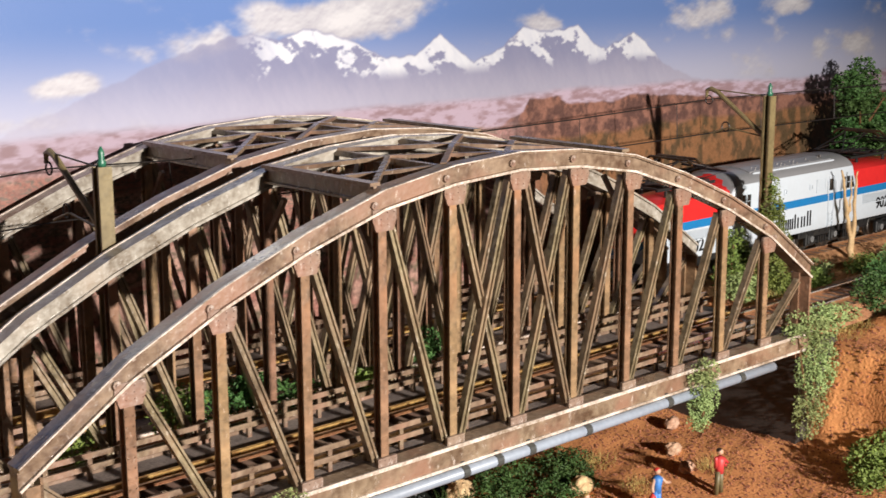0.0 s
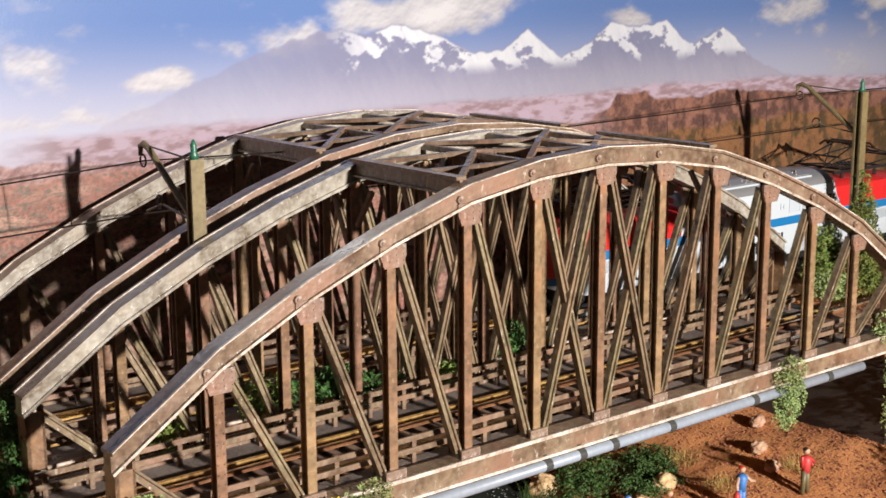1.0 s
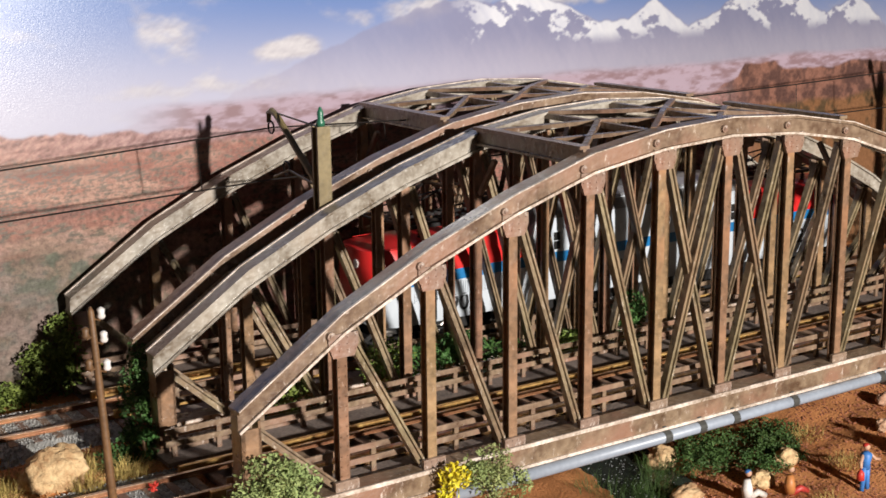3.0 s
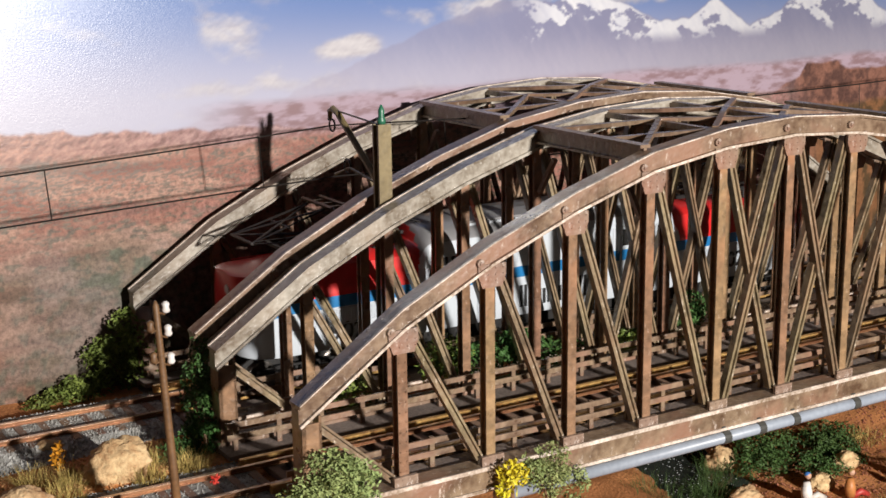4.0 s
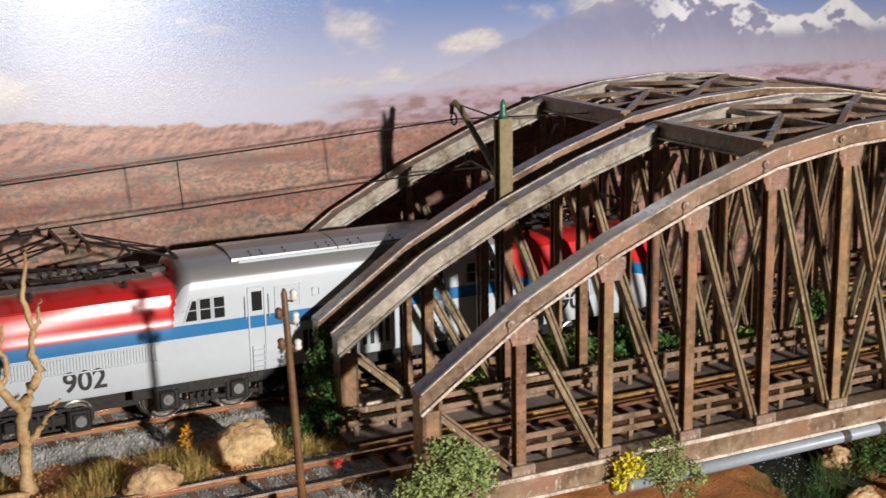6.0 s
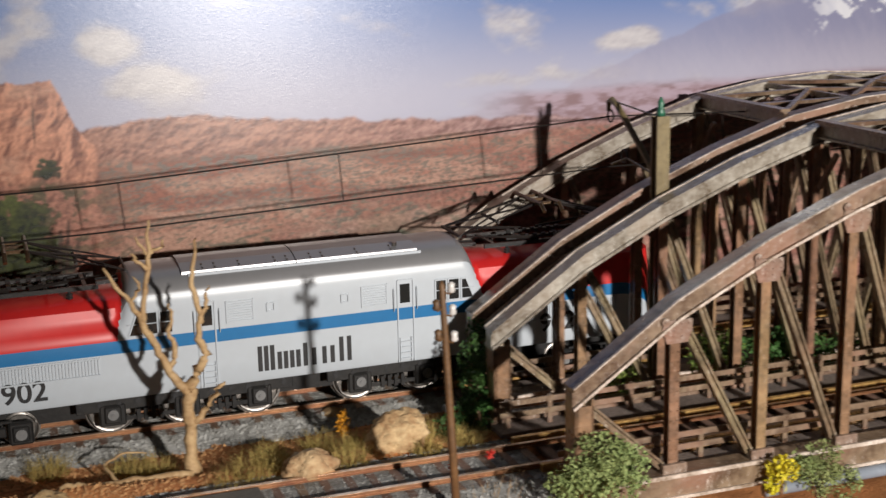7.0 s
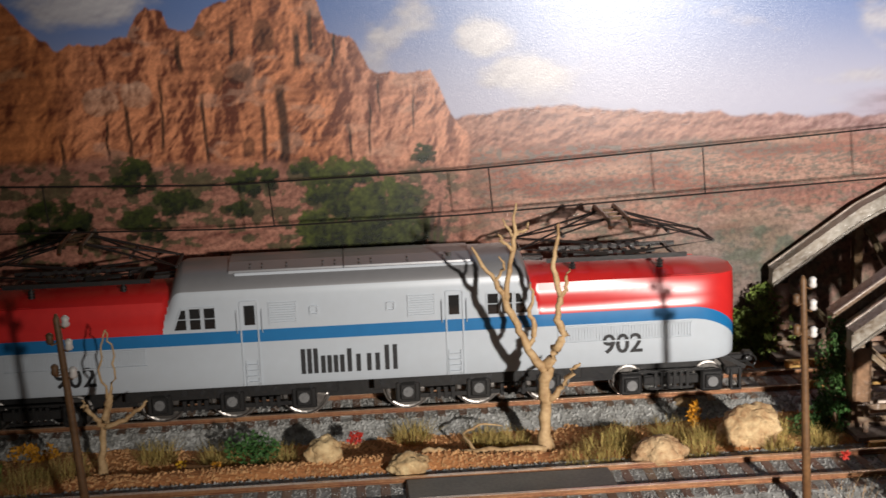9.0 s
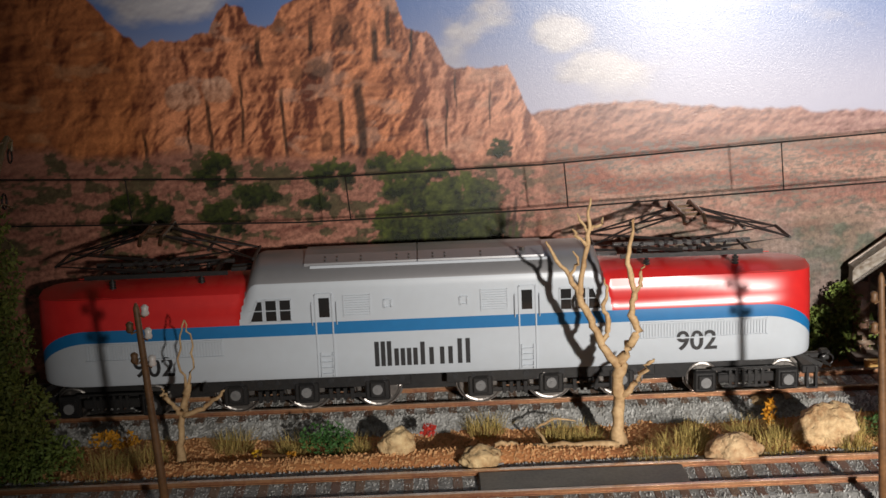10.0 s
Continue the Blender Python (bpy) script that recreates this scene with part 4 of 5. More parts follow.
            for x in (18.4, 27.2):
                beam(bm, (s * x, yo + side * 0.1, 34.6), (s * x, yo + side * 0.1, 42.0), 0.5, 0.4)
            part("louvre", bm, LOCO_WHITE, body)
            bm = bmesh.new()
            x = s * 12.6
            for a, b in (((-1.2, 37.2), (1.2, 37.2)), ((1.2, 37.2), (1.2, 39.8)), ((1.2, 39.8), (-1.2, 39.8)), ((-1.2, 39.8), (-1.2, 37.2))):
                beam(bm, (x + a[0], yo + side * 0.15, a[1]), (x + b[0], yo + side * 0.15, b[1]), 0.6, 0.5)
            part("vent", bm, LOCO_WHITE, body)
            # hood grille: a long rounded panel of fine slats
            bm = bmesh.new()
            for k in range(46):
                x = 68.5 + k * 1.0
                pw = loco_profile(x)[2][0] + 0.12
                beam(bm, (s * x, side * pw, 22.9), (s * x, side * pw, 27.6), 0.5, 0.45)
            for z in (22.5, 28.0):
                for k in range(23):
                    xa, xb = 68 + k * 2.0, 70 + k * 2.0
                    beam(bm, (s * xa, side * (loco_profile(xa)[2][0] + 0.15), z), (s * xb, side * (loco_profile(xb)[2][0] + 0.15), z), 0.7, 0.5)
            part("hood_grille", bm, LOCO_WHITE, body)
            # panel line on the hood
            bm = bmesh.new()
            for z in (42.6, 44.0):
                for k in range(6):
                    xa, xb = 104 + k * 3.0, 107 + k * 3.0
                    beam(bm, (s * xa, side * (loco_profile(xa)[9][0] + 0.1), z - 0.6), (s * xb, side * (loco_profile(xb)[9][0] + 0.1), z - 0.6), 0.3, 0.22)
            part("hood_trim", bm, LOCO_RED, body)
        # windscreen
        for side in (-1, 1):
            bm = bmesh.new()
            vs = []
            for d in (0.0, 0.9):
                vs += [bm.verts.new((s * (x + d), side * y, z + 0.5 * d)) for x, y, z in ((56.6, 3.0, 46.6), (56.6, 14.4, 45.4), (54.2, 13.8, 48.6), (54.0, 3.0, 49.8))]
            for f in ((0, 1, 2, 3), (4, 7, 6, 5), (0, 4, 5, 1), (1, 5, 6, 2), (2, 6, 7, 3), (3, 7, 4, 0)):
                bm.faces.new([vs[i] for i in f])
            part("windscreen", bm, glass, body, "dark windscreen pane")
        # nose headlight, pilot, coupler
        bm = bmesh.new()
        disc(bm, (s * 129.9, -4, 37.5), 1.7, 2.6, "x", 14)
        part("headlight", bm, WHITE_INS, body, "round white headlight")
        bm = bmesh.new()
        disc(bm, (s * 125.5, -9.5, 36.8), 0.8, 1.6, "x", 10)
        part("marker_lamp", bm, REDM, body)
        bm = bmesh.new()
        box(bm, min(s * 127, s * 133), max(s * 127, s * 133), -13, 13, 6.5, 9.5, 0.4)
        part("pilot", bm, BLACK, lo, "black pilot beam")
        for y in (-12.2, 12.2):
            bm = bmesh.new()
            beam(bm, (s * 126, y, 13.5), (s * 134, y, 9), 1.0, 1.6)
            beam(bm, (s * 132, y, 9), (s * 132, y, 1.8), 2.6, 0.8)
            beam(bm, (s * 129, y, 9), (s * 129, y, 1.8), 2.6, 0.8)
            box(bm, min(s * 128.6, s * 132.4), max(s * 128.6, s * 132.4), y - 1.6, y + 1.6, 1.4, 2.0)
            part("step_iron", bm, BLACK, lo)
        bm = bmesh.new()
        box(bm, min(s * 131, s * 137), max(s * 131, s * 137), -1.2, 1.2, 8.0, 10.0, 0.3)
        box(bm, min(s * 136.4, s * 140), max(s * 136.4, s * 140), -2.4, 1.6, 7.4, 11.0, 0.6)
        ring(bm, (s * 138.4, -4.5, 8.6), 1.9, 0.35, "y", 12)
        tube(bm, [(s * 133, -5, 9), (s * 137, -5, 8.4), (s * 139.5, -4.6, 6.0)], 0.4, 6)
        part("coupler", bm, BLACK, lo, "dark knuckle coupler with hose")

        # running gear
        for x0, x1 in ((6.0, 76.5),):
            for side in (-1, 1):
                y = side * 14.6
                bm = bmesh.new()
                box(bm, min(s * x0, s * x1), max(s * x0, s * x1), y - 0.7, y + 0.7, 9.2, 13.3, 0.2)
                for hx in (17.4, 41.3, 65.2):
                    box(bm, s * hx - 4.2, s * hx + 4.2, y - 1.1, y + 1.1, 4.2, 11.5, 0.5)
                    box(bm, s * hx - 2.7, s * hx + 2.7, y - 1.9, y + 1.9, 5.2, 11.0, 0.5)
                for mx in (29.3, 53.2):
                    beam(bm, (s * (mx - 8), y, 6.2), (s * (mx + 8), y, 6.2), 1.2, 1.4)
                    for k in range(4):
                        box(bm, s * mx - 4.5 + k * 2.4, s * mx - 3.3 + k * 2.4, y - 1.3, y + 1.3, 5.0, 9.0)
                fr = part("truck_frame", bm, BLACK, lo, "black driver truck side frame")
                bm = bmesh.new()
                for k in range(12):
                    hx = 9.0 + k * 6.0
                    disc(bm, (s * hx, y + side * 0.75, 11.6), 0.7 if k % 2 else 1.0, 0.35, "y", 10)
                part("frame_holes", bm, LETTER, fr)
                for hx in (17.4, 41.3, 65.2):
                    bm = bmesh.new()
                    disc(bm, (s * hx, y + side * 2.0, 8.3), 1.75, 0.9, "y", 16)
                    disc(bm, (s * hx, y + side * 2.5, 8.3), 0.6, 0.5, "y", 10)
                    part("axle_cover", bm, HUB, fr, "grey round axle cover")
        for side in (-1, 1):
            y = side * 14.2
            bm = bmesh.new()
            box(bm, min(s * 98, s * 117), max(s * 98, s * 117), y - 0.8, y + 0.8, 5.0, 8.2, 0.3)
            beam(bm, (s * 96, y, 9.8), (s * 119, y, 9.8), 1.2, 0.7)
            beam(bm, (s * 100, y + side, 4.0), (s * 115, y + side, 4.0), 0.8, 0.8)
            for k in range(6):
                box(bm, s * 107.6 - 6 + k * 2.2, s * 107.6 - 5 + k * 2.2, y - 1.2, y + 1.2, 4.4, 9.4)
            for hx in (93.6, 121.6):
                box(bm, s * hx - 3.8, s * hx + 3.8, y - 1.4, y + 1.4, 2.0, 9.6, 0.7)
                box(bm, s * hx - 2.6, s * hx + 2.6, y - 2.1, y + 2.1, 3.2, 8.4, 0.5)
            fr = part("pilot_truck_frame", bm, BLACK, lo)
            for hx in (93.6, 121.6):
                bm = bmesh.new()
                disc(bm, (s * hx, y + side * 2.3, 5.8), 1.8, 0.8, "y", 16)
                part("axle_cover", bm, HUB, fr, "grey round axle cover")
    # underframe and inner tank
    bm = bmesh.new()
    box(bm, -124, 124, -9.5, 9.5, 6.0, 14.5)
    part("underframe", bm, BLACK, lo)

    # lettering on both sides: number 902, and a plain bar mark instead of the maker's word
    for side in (-1, 1):
        for cx in (-91.5, 90.2):
            cu = bpy.data.curves.new("number", "FONT")
            cu.body, cu.size, cu.extrude, cu.offset = "902", 9.3 * MM, 0.05 * MM, 0.12 * MM
            cu.align_x, cu.align_y = "CENTER", "BOTTOM_BASELINE"
            tmp = bpy.data.objects.new("number", cu)
            scene.collection.objects.link(tmp)
            bpy.context.view_layer.update()
            me = bpy.data.meshes.new_from_object(tmp.evaluated_get(bpy.context.evaluated_depsgraph_get()))
            bpy.data.objects.remove(tmp)
            me.materials.clear()
            me.materials.append(LETTER)
            ob = new("number", me)
            ob.parent = body
            ob.matrix_basis = pose(cx * side * -1 * MM, side * (BODY_W + 0.42) * MM, (16.6 if cx < 0 else 18.3) * MM, 90, 0, 0 if side < 0 else 180)
            tagged(ob, "black number 902")
        yy = side * (BODY_W + 0.06)
        bm = bmesh.new()
        at = -18.0
        for wdt, hgt, bars in ((6.2, 8.6, 3), (8.4, 6.0, 4), (2.6, 8.0, 1), (3.2, 6.0, 1), (5.6, 6.0, 2), (5.4, 8.6, 2)):
            sx = -1 if side > 0 else 1
            for k in range(bars):
                xa = at + 0.3 + k * wdt / bars
                xb = xa + min(1.5, wdt / bars - 0.55)
                bm = bmesh.new()
                beam(bm, (sx * (xa + xb) / 2, yy, 16.8), (sx * (xa + xb) / 2, yy, 16.8 + hgt), 0.12, xb - xa)
                part("side_bar", bm, LETTER, body, "plain black bar on the side")
            at += wdt + 0.35

    # pantographs
    for s in (-1, 1):
        p = part("pantograph", pantograph_base(s), BLACK, lo, "folded black diamond pantograph with bronze head")
        c = s * 90
        for d in (-1, 1):
            for y in (-9, 9):
                bm = bmesh.new()
                tube(bm, [(c + d * 3, y * 0.9, 50.4), (c + d * 33, y, 53.6), (c + d * 4, y * 0.75, 62.0)], [0.75, 0.65, 0.55], 6)
                part("diamond_arm", bm, WIREM, p)
                bm = bmesh.new()
                tube(bm, [(c + d * 33, y, 53.6), (c + d * 4, -y * 0.75, 62.0)], 0.36, 5)
                part("cross_stay", bm, WIREM, p)
            for xx, w, zz in ((33, 9.5, 53.6), (18, 8, 57.0)):
                bm = bmesh.new()
                tube(bm, [(c + d * xx, -w, zz), (c + d * xx, w, zz)], 0.55, 6)
                part("cross_tube", bm, WIREM, p)
        bm = bmesh.new()
        for d in (-3.4, 3.4):
            tube(bm, [(c + d, -15, 60.8), (c + d, -12, 63.0), (c + d, 12, 63.0), (c + d, 15, 60.8)], 0.75, 6)
        for y in (-7, 0, 7):
            beam(bm, (c - 4, y, 62.4), (c + 4, y, 62.4), 1.2, 0.9)
        part("pan_head", bm, BRASS, p, "dull bronze collector head")
        for d in (-15, 15):
            for y in (-8, 8):
                bm = bmesh.new()
                for k in range(3):
                    disc(bm, (c + d, y, 45.2 + k * 1.0), 1.15, 0.55, "z", 10)
                tube(bm, [(c + d, y, 43.4), (c + d, y, 49)], 0.6, 8)
                part("insulator", bm, BLACK, p)
    return lo


def pantograph_base(s):
    bm = bmesh.new()
    c = s * 90
    for y in (-9, 9):
        beam(bm, (c - 24, y, 49.2), (c + 24, y, 49.2), 1.2, 1.4)
        beam(bm, (c - 14, y * 0.55, 50.2), (c + 14, y * 0.55, 50.2), 0.8, 0.9)
        for k in range(7):
            tube(bm, [(c - 10 + k * 3.2, y * 0.55, 50.4), (c - 8.6 + k * 3.2, y * 0.55, 50.4)], 0.9, 8)
    for d in (-20, -8, 8, 20):
        beam(bm, (c + d, -9.5, 49.2), (c + d, 9.5, 49.2), 1.2, 1.1, (1, 0, 0))
    beam(bm, (c - s * 24, 0, 48.2), (c - s * 34, 0, 48.6), 1.6, 1.2)
    tube(bm, [(c - s * 24, 3, 48.5), (c - s * 36, 4, 49.0)], 0.6, 6)
    return bm


def wheel_mesh(r):
    bm = bmesh.new()
    for side in (-1, 1):
        y = side * 8.6
        disc(bm, (0, y, 0), r, 2.2, "y", 28)
        disc(bm, (0, y - side * 1.3, 0), r + 0.7, 0.7, "y", 28)
        for k in range(10):
            a = k * math.tau / 10
            beam(bm, (0.24 * r * math.cos(a), y + side * 1.1, 0.24 * r * math.sin(a)), (0.84 * r * math.cos(a), y + side * 1.1, 0.84 * r * math.sin(a)), 0.5, 0.9)
        ring(bm, (0, y + side * 1.0, 0), r * 0.9, 0.55, "y", 24)
    tube(bm, [(0, -9, 0), (0, 9, 0)], 1.4, 10)
    return mesh_of("wheelset", bm, CHROME)


loco = locomotive()
wheels = []
for radius, places in ((8.3, (17.4, 41.3, 65.2)), (5.6, (93.6, 121.6))):
    me = wheel_mesh(radius)
    for px in places:
        for s in (-1, 1):
            w = new("wheelset", me)
            w.parent = loco
            wheels.append((w, s * px, radius))

# ---- catenary masts, wires, telegraph poles ----


def mast(x, y, ground):
    m = thing("catenary_mast", "olive-brown catenary mast with a green insulator and an arm", "catenary mast", "catenary masts", at=(x, y, ground))
    o = (x, y, ground)
    bm = bmesh.new()
    box(bm, x - 2.4, x + 2.4, y - 2.2, y - 1.2, ground, 95)
    box(bm, x - 2.4, x + 2.4, y + 1.2, y + 2.2, ground, 95)
    box(bm, x - 0.6, x + 0.6, y - 1.2, y + 1.2, ground, 95)
    part("post", bm, MASTM, m, base=o)
    bm = bmesh.new()
    tube(bm, [(x, y, 95), (x, y, 96.4), (x, y, 97.4), (x, y, 99.6), (x, y, 101.4)], [1.5, 1.5, 1.0, 1.1, 0.3], 10)
    part("top_insulator", bm, GREEN_INS, m, base=o, smooth=True)
    bm = bmesh.new()
    tube(bm, [(x, y + 2, 74), (x, y + 32, 95.2), (x, y + 36, 96.6), (x, y + 38.4, 95.6), (x, y + 38.6, 92.2)], [1.2, 1.2, 1.2, 1.1, 0.9], 8)
    tube(bm, [(x, y + 1, 94.5), (x, y + 34, 96.2)], 0.35, 6)
    tube(bm, [(x, y + 2, 74), (x, y + 24, 77), (x, y + 36, 73)], 0.4, 6)
    part("arm", bm, MASTM, m, base=o)
    bm = bmesh.new()
    ring(bm, (x, y + 37, 90.6), 2.2, 0.35, "x", 14)
    ring(bm, (x, y + 26, 77.4), 2.4, 0.4, "x", 14)
    part("wire_loops", bm, WIREM, m, base=o)
    return m


mast(63.5, 69.6, -12)
mast(433.8, 70.0, -10)
mast(-297.0, 66.0, -8)


def wires():
    pts = [(-420, 88, 70), (-297, 82, 66), (-203, 78.5, 63.5), (-120, 80, 64.5), (0, 86.5, 69.5), (63.5, 90.5, 72), (200, 86.0, 71), (330, 88, 72), (434, 91, 73), (740, 88, 71)]
    for k, (nm, lab) in enumerate((("messenger_wire", "thin dark messenger wire of the catenary"), ("contact_wire", "thin dark contact wire above the rear track"))):
        bm = bmesh.new()
        tube(bm, [(p[0], REAR_Y, p[1 + k]) for p in pts], 0.30, 5)
        solid(nm, bm, WIREM, lab, "overhead wire", "catenary wires")
    xs, up, lo = [p[0] for p in pts], [p[1] for p in pts], [p[2] for p in pts]
    for x in (-260.5, -186.5, -112.5, -39, 35, 110, 184, 258, 332, 406, 480, 554):
        bm = bmesh.new()
        tube(bm, [(x, REAR_Y, np.interp(x, xs, up)), (x + 1.2, REAR_Y, np.interp(x, xs, lo))], 0.22, 4)
        solid("dropper", bm, WIREM, "short dark dropper between the catenary wires", "dropper", "wire droppers")


wires()


def telegraph_pole(x, y, ground, lean, label):
    p = thing("telegraph_pole", label, "telegraph pole", "telegraph poles", at=(x, y, ground))
    o = (x, y, ground)

    def along(z):
        return (x + lean * (z - ground), y, z)

    bm = bmesh.new()
    tube(bm, [along(ground - 3), along(20), along(50), along(63.2), along(64.6)], [1.3, 1.15, 0.95, 0.85, 0.3], 10)
    part("pole", bm, WOODPOLE, p, base=o, smooth=True)
    for z, s in ((61.5, 1), (57.0, -1), (55.2, 1), (48.5, -1), (47.6, 1)):
        q = along(z)
        bm = bmesh.new()
        tube(bm, [q, (q[0] + s * 2.0, y - 0.8, z - 0.6), (q[0] + s * 2.3, y - 0.8, z + 0.8)], 0.28, 5)
        br = part("bracket", bm, WOODPOLE, p, base=o)
        bm = bmesh.new()
        c = (q[0] + s * 2.3, y - 0.8)
        tube(bm, [(*c, z - 0.2), (*c, z + 0.4), (*c, z + 1.2), (*c, z + 2.2), (*c, z + 2.8)], [0.8, 1.15, 0.9, 1.1, 0.4], 8)
        part("insulator", bm, WHITE_INS if s > 0 else WOODPOLE, br, "small white insulator" if s > 0 else "", base=o, smooth=True)
    return p


telegraph_pole(-36.2, 3.4, -6, -0.045, "leaning brown wooden telegraph pole with white insulators")
telegraph_pole(-233.0, 3.4, -6, -0.055, "leaning dark telegraph pole with white insulators by the track")

# ---- plants, rocks, small things ----


def leaf_mesh(name, b, count, size, mat, r, seed, droop, base):
    """Small leaves scattered through one soft blob (x, y, z, rx, ry, rz), with gaps."""
    vs, fs = [], []
    made = 0.0
    while made < count:
        d = Vector((r.gauss(0, 1), r.gauss(0, 1), r.gauss(0, 1))).normalized() * (r.random() ** 0.45)
        p = Vector((b[0] + d.x * b[3], b[1] + d.y * b[4], b[2] + d.z * b[5]))
        if noise.noise(p * 0.24 + Vector((seed, 0, 0))) < -0.12:
            made += 0.25
            continue
        a = Vector((r.gauss(0, 1), r.gauss(0, 1), r.gauss(0, 1) - droop)).normalized()
        n = a.cross(Vector((r.gauss(0, 1), r.gauss(0, 1), r.gauss(0, 1)))).normalized()
        L, w = size * r.uniform(0.6, 1.4), size * r.uniform(0.3, 0.6)
        o = len(vs)
        vs += [p - a * L / 2, p + n * w / 2, p + a * L / 2, p - n * w / 2 + n.cross(a) * w * 0.3]
        fs += [(o, o + 1, o + 2), (o, o + 2, o + 3)]
        made += 1
    me = bpy.data.meshes.new(name)
    me.from_pydata([tuple((v - base) * MM) for v in vs], [], fs)
    me.materials.append(mat)
    return me


def leaves(name, blobs, count, size, mat, label, category, seed, group="", droop=0.0, kind=""):
    """A plant of leaf clumps, one to a blob, on a short woody stem."""
    r = random.Random(seed)
    total = sum(b[3] * b[4] * b[5] for b in blobs)
    base = Vector((blobs[0][0], blobs[0][1], min(b[2] - b[5] for b in blobs)))
    if len(blobs) == 1:
        ob = new(name, leaf_mesh(name, blobs[0], count, size, mat, r, seed, droop, base))
    else:
        ob = new(name)
        ob.empty_display_size = 0.01
        for b in blobs:
            n = count * b[3] * b[4] * b[5] / total
            part("leaf_clump", leaf_mesh("leaf_clump", b, n, size, mat, r, seed, droop, base), mat, ob)
        bm = bmesh.new()
        for b in blobs:
            tube(bm, [(0, 0, 0.5), tuple(Vector(b[:3]) - base)], [0.7, 0.25], 5)
        for v in bm.verts:
            v.co += base
        part("stem", bm, WOODPOLE, ob, base=tuple(base))
    ob.location = base * MM
    return tagged(ob, label, category, group, kind)


def grass(name, spots, count, length, mat, label, seed, kind=""):
    """Tufts of thin bent blades at spots (x, y, z, radius)."""
    r = random.Random(seed)
    vs, fs = [], []
    for x, y, z, rad in spots:
        for k in range(count):
            a, q = r.uniform(0, math.tau), rad * math.sqrt(r.random())
            p = Vector((x + q * math.cos(a), y + q * math.sin(a), z - 0.5))
            lean = Vector((math.cos(a) * 0.5 + r.gauss(0, 0.45), math.sin(a) * 0.5 + r.gauss(0, 0.45), 1.0)).normalized()
            L = length * r.uniform(0.35, 1.2)
            s = Vector((-lean.y, lean.x, 0.05)).normalized() * 0.10
            m = p + lean * L * 0.55
            t = p + lean * L + Vector((lean.x, lean.y, -0.6)) * L * 0.2
            o = len(vs)
            vs += [p - s, p + s, m + s * 0.7, m - s * 0.7, t]
            fs += [(o, o + 1, o + 2, o + 3), (o + 3, o + 2, o + 4)]
    base = Vector(spots[0][:3])
    me = bpy.data.meshes.new(name)
    me.from_pydata([tuple((v - base) * MM) for v in vs], [], fs)
    me.materials.append(mat)
    ob = new(name, me)
    ob.location = base * MM
    return tagged(ob, label, "grass", "", kind)


def rock(x, y, z, rx, ry, rz, seed, label, mat=None, group="boulders"):
    bm = bmesh.new()
    bmesh.ops.create_icosphere(bm, subdivisions=4, radius=1)
    for v in bm.verts:
        d = v.co.normalized()
        k = 1 + 0.24 * noise.fractal(d * 1.5 + Vector((seed, seed * 2, 0)), 1.0, 2.0, 4) + 0.09 * noise.noise(d * 5 + Vector((seed, 0, 0))) + 0.05 * noise.noise(d * 13 + Vector((seed, 0, 3)))
        flat = 0.07 * round(d.dot(Vector((math.sin(seed), math.cos(seed), 0.4))) * 3) / 3
        k += flat - 0.10 * max(0.0, noise.noise(d * 3.2 + Vector((seed, 4, seed)))) - 0.07 * abs(noise.noise(d * 8 + Vector((2, seed, 0))))
        v.co = Vector((x + d.x * rx * k, y + d.y * ry * k, z + d.z * rz * k))
    return solid("boulder", bm, mat or ROCK, label, "rock", group, smooth=True, at=(x, y, z - rz))


def branchy(name, x, y, z, limbs, label, mat=DEADWOOD):
    """A dead tree: limbs are lists of (dx, dy, dz, r) from the foot."""
    t = thing(name, label, "dead tree", "dead trees", at=(x, y, z))
    for k, limb in enumerate(limbs):
        pts, rad = [], []
        r = random.Random(k * 7 + len(limb))
        for (a, b) in zip(limb, limb[1:]):
            for s in range(4):
                f = s / 4
                pts.append(Vector([a[i] + (b[i] - a[i]) * f + (r.gauss(0, 0.35) if pts else 0) for i in range(3)]))
                rad.append((a[3] + (b[3] - a[3]) * f) * r.uniform(0.86, 1.16))
        pts.append(Vector(limb[-1][:3]))
        rad.append(limb[-1][3])
        bm = bmesh.new()
        tube(bm, [p for p in pts], rad, 8)
        part("trunk" if k == 0 else "branch", bm, mat, t, smooth=True)
    return t


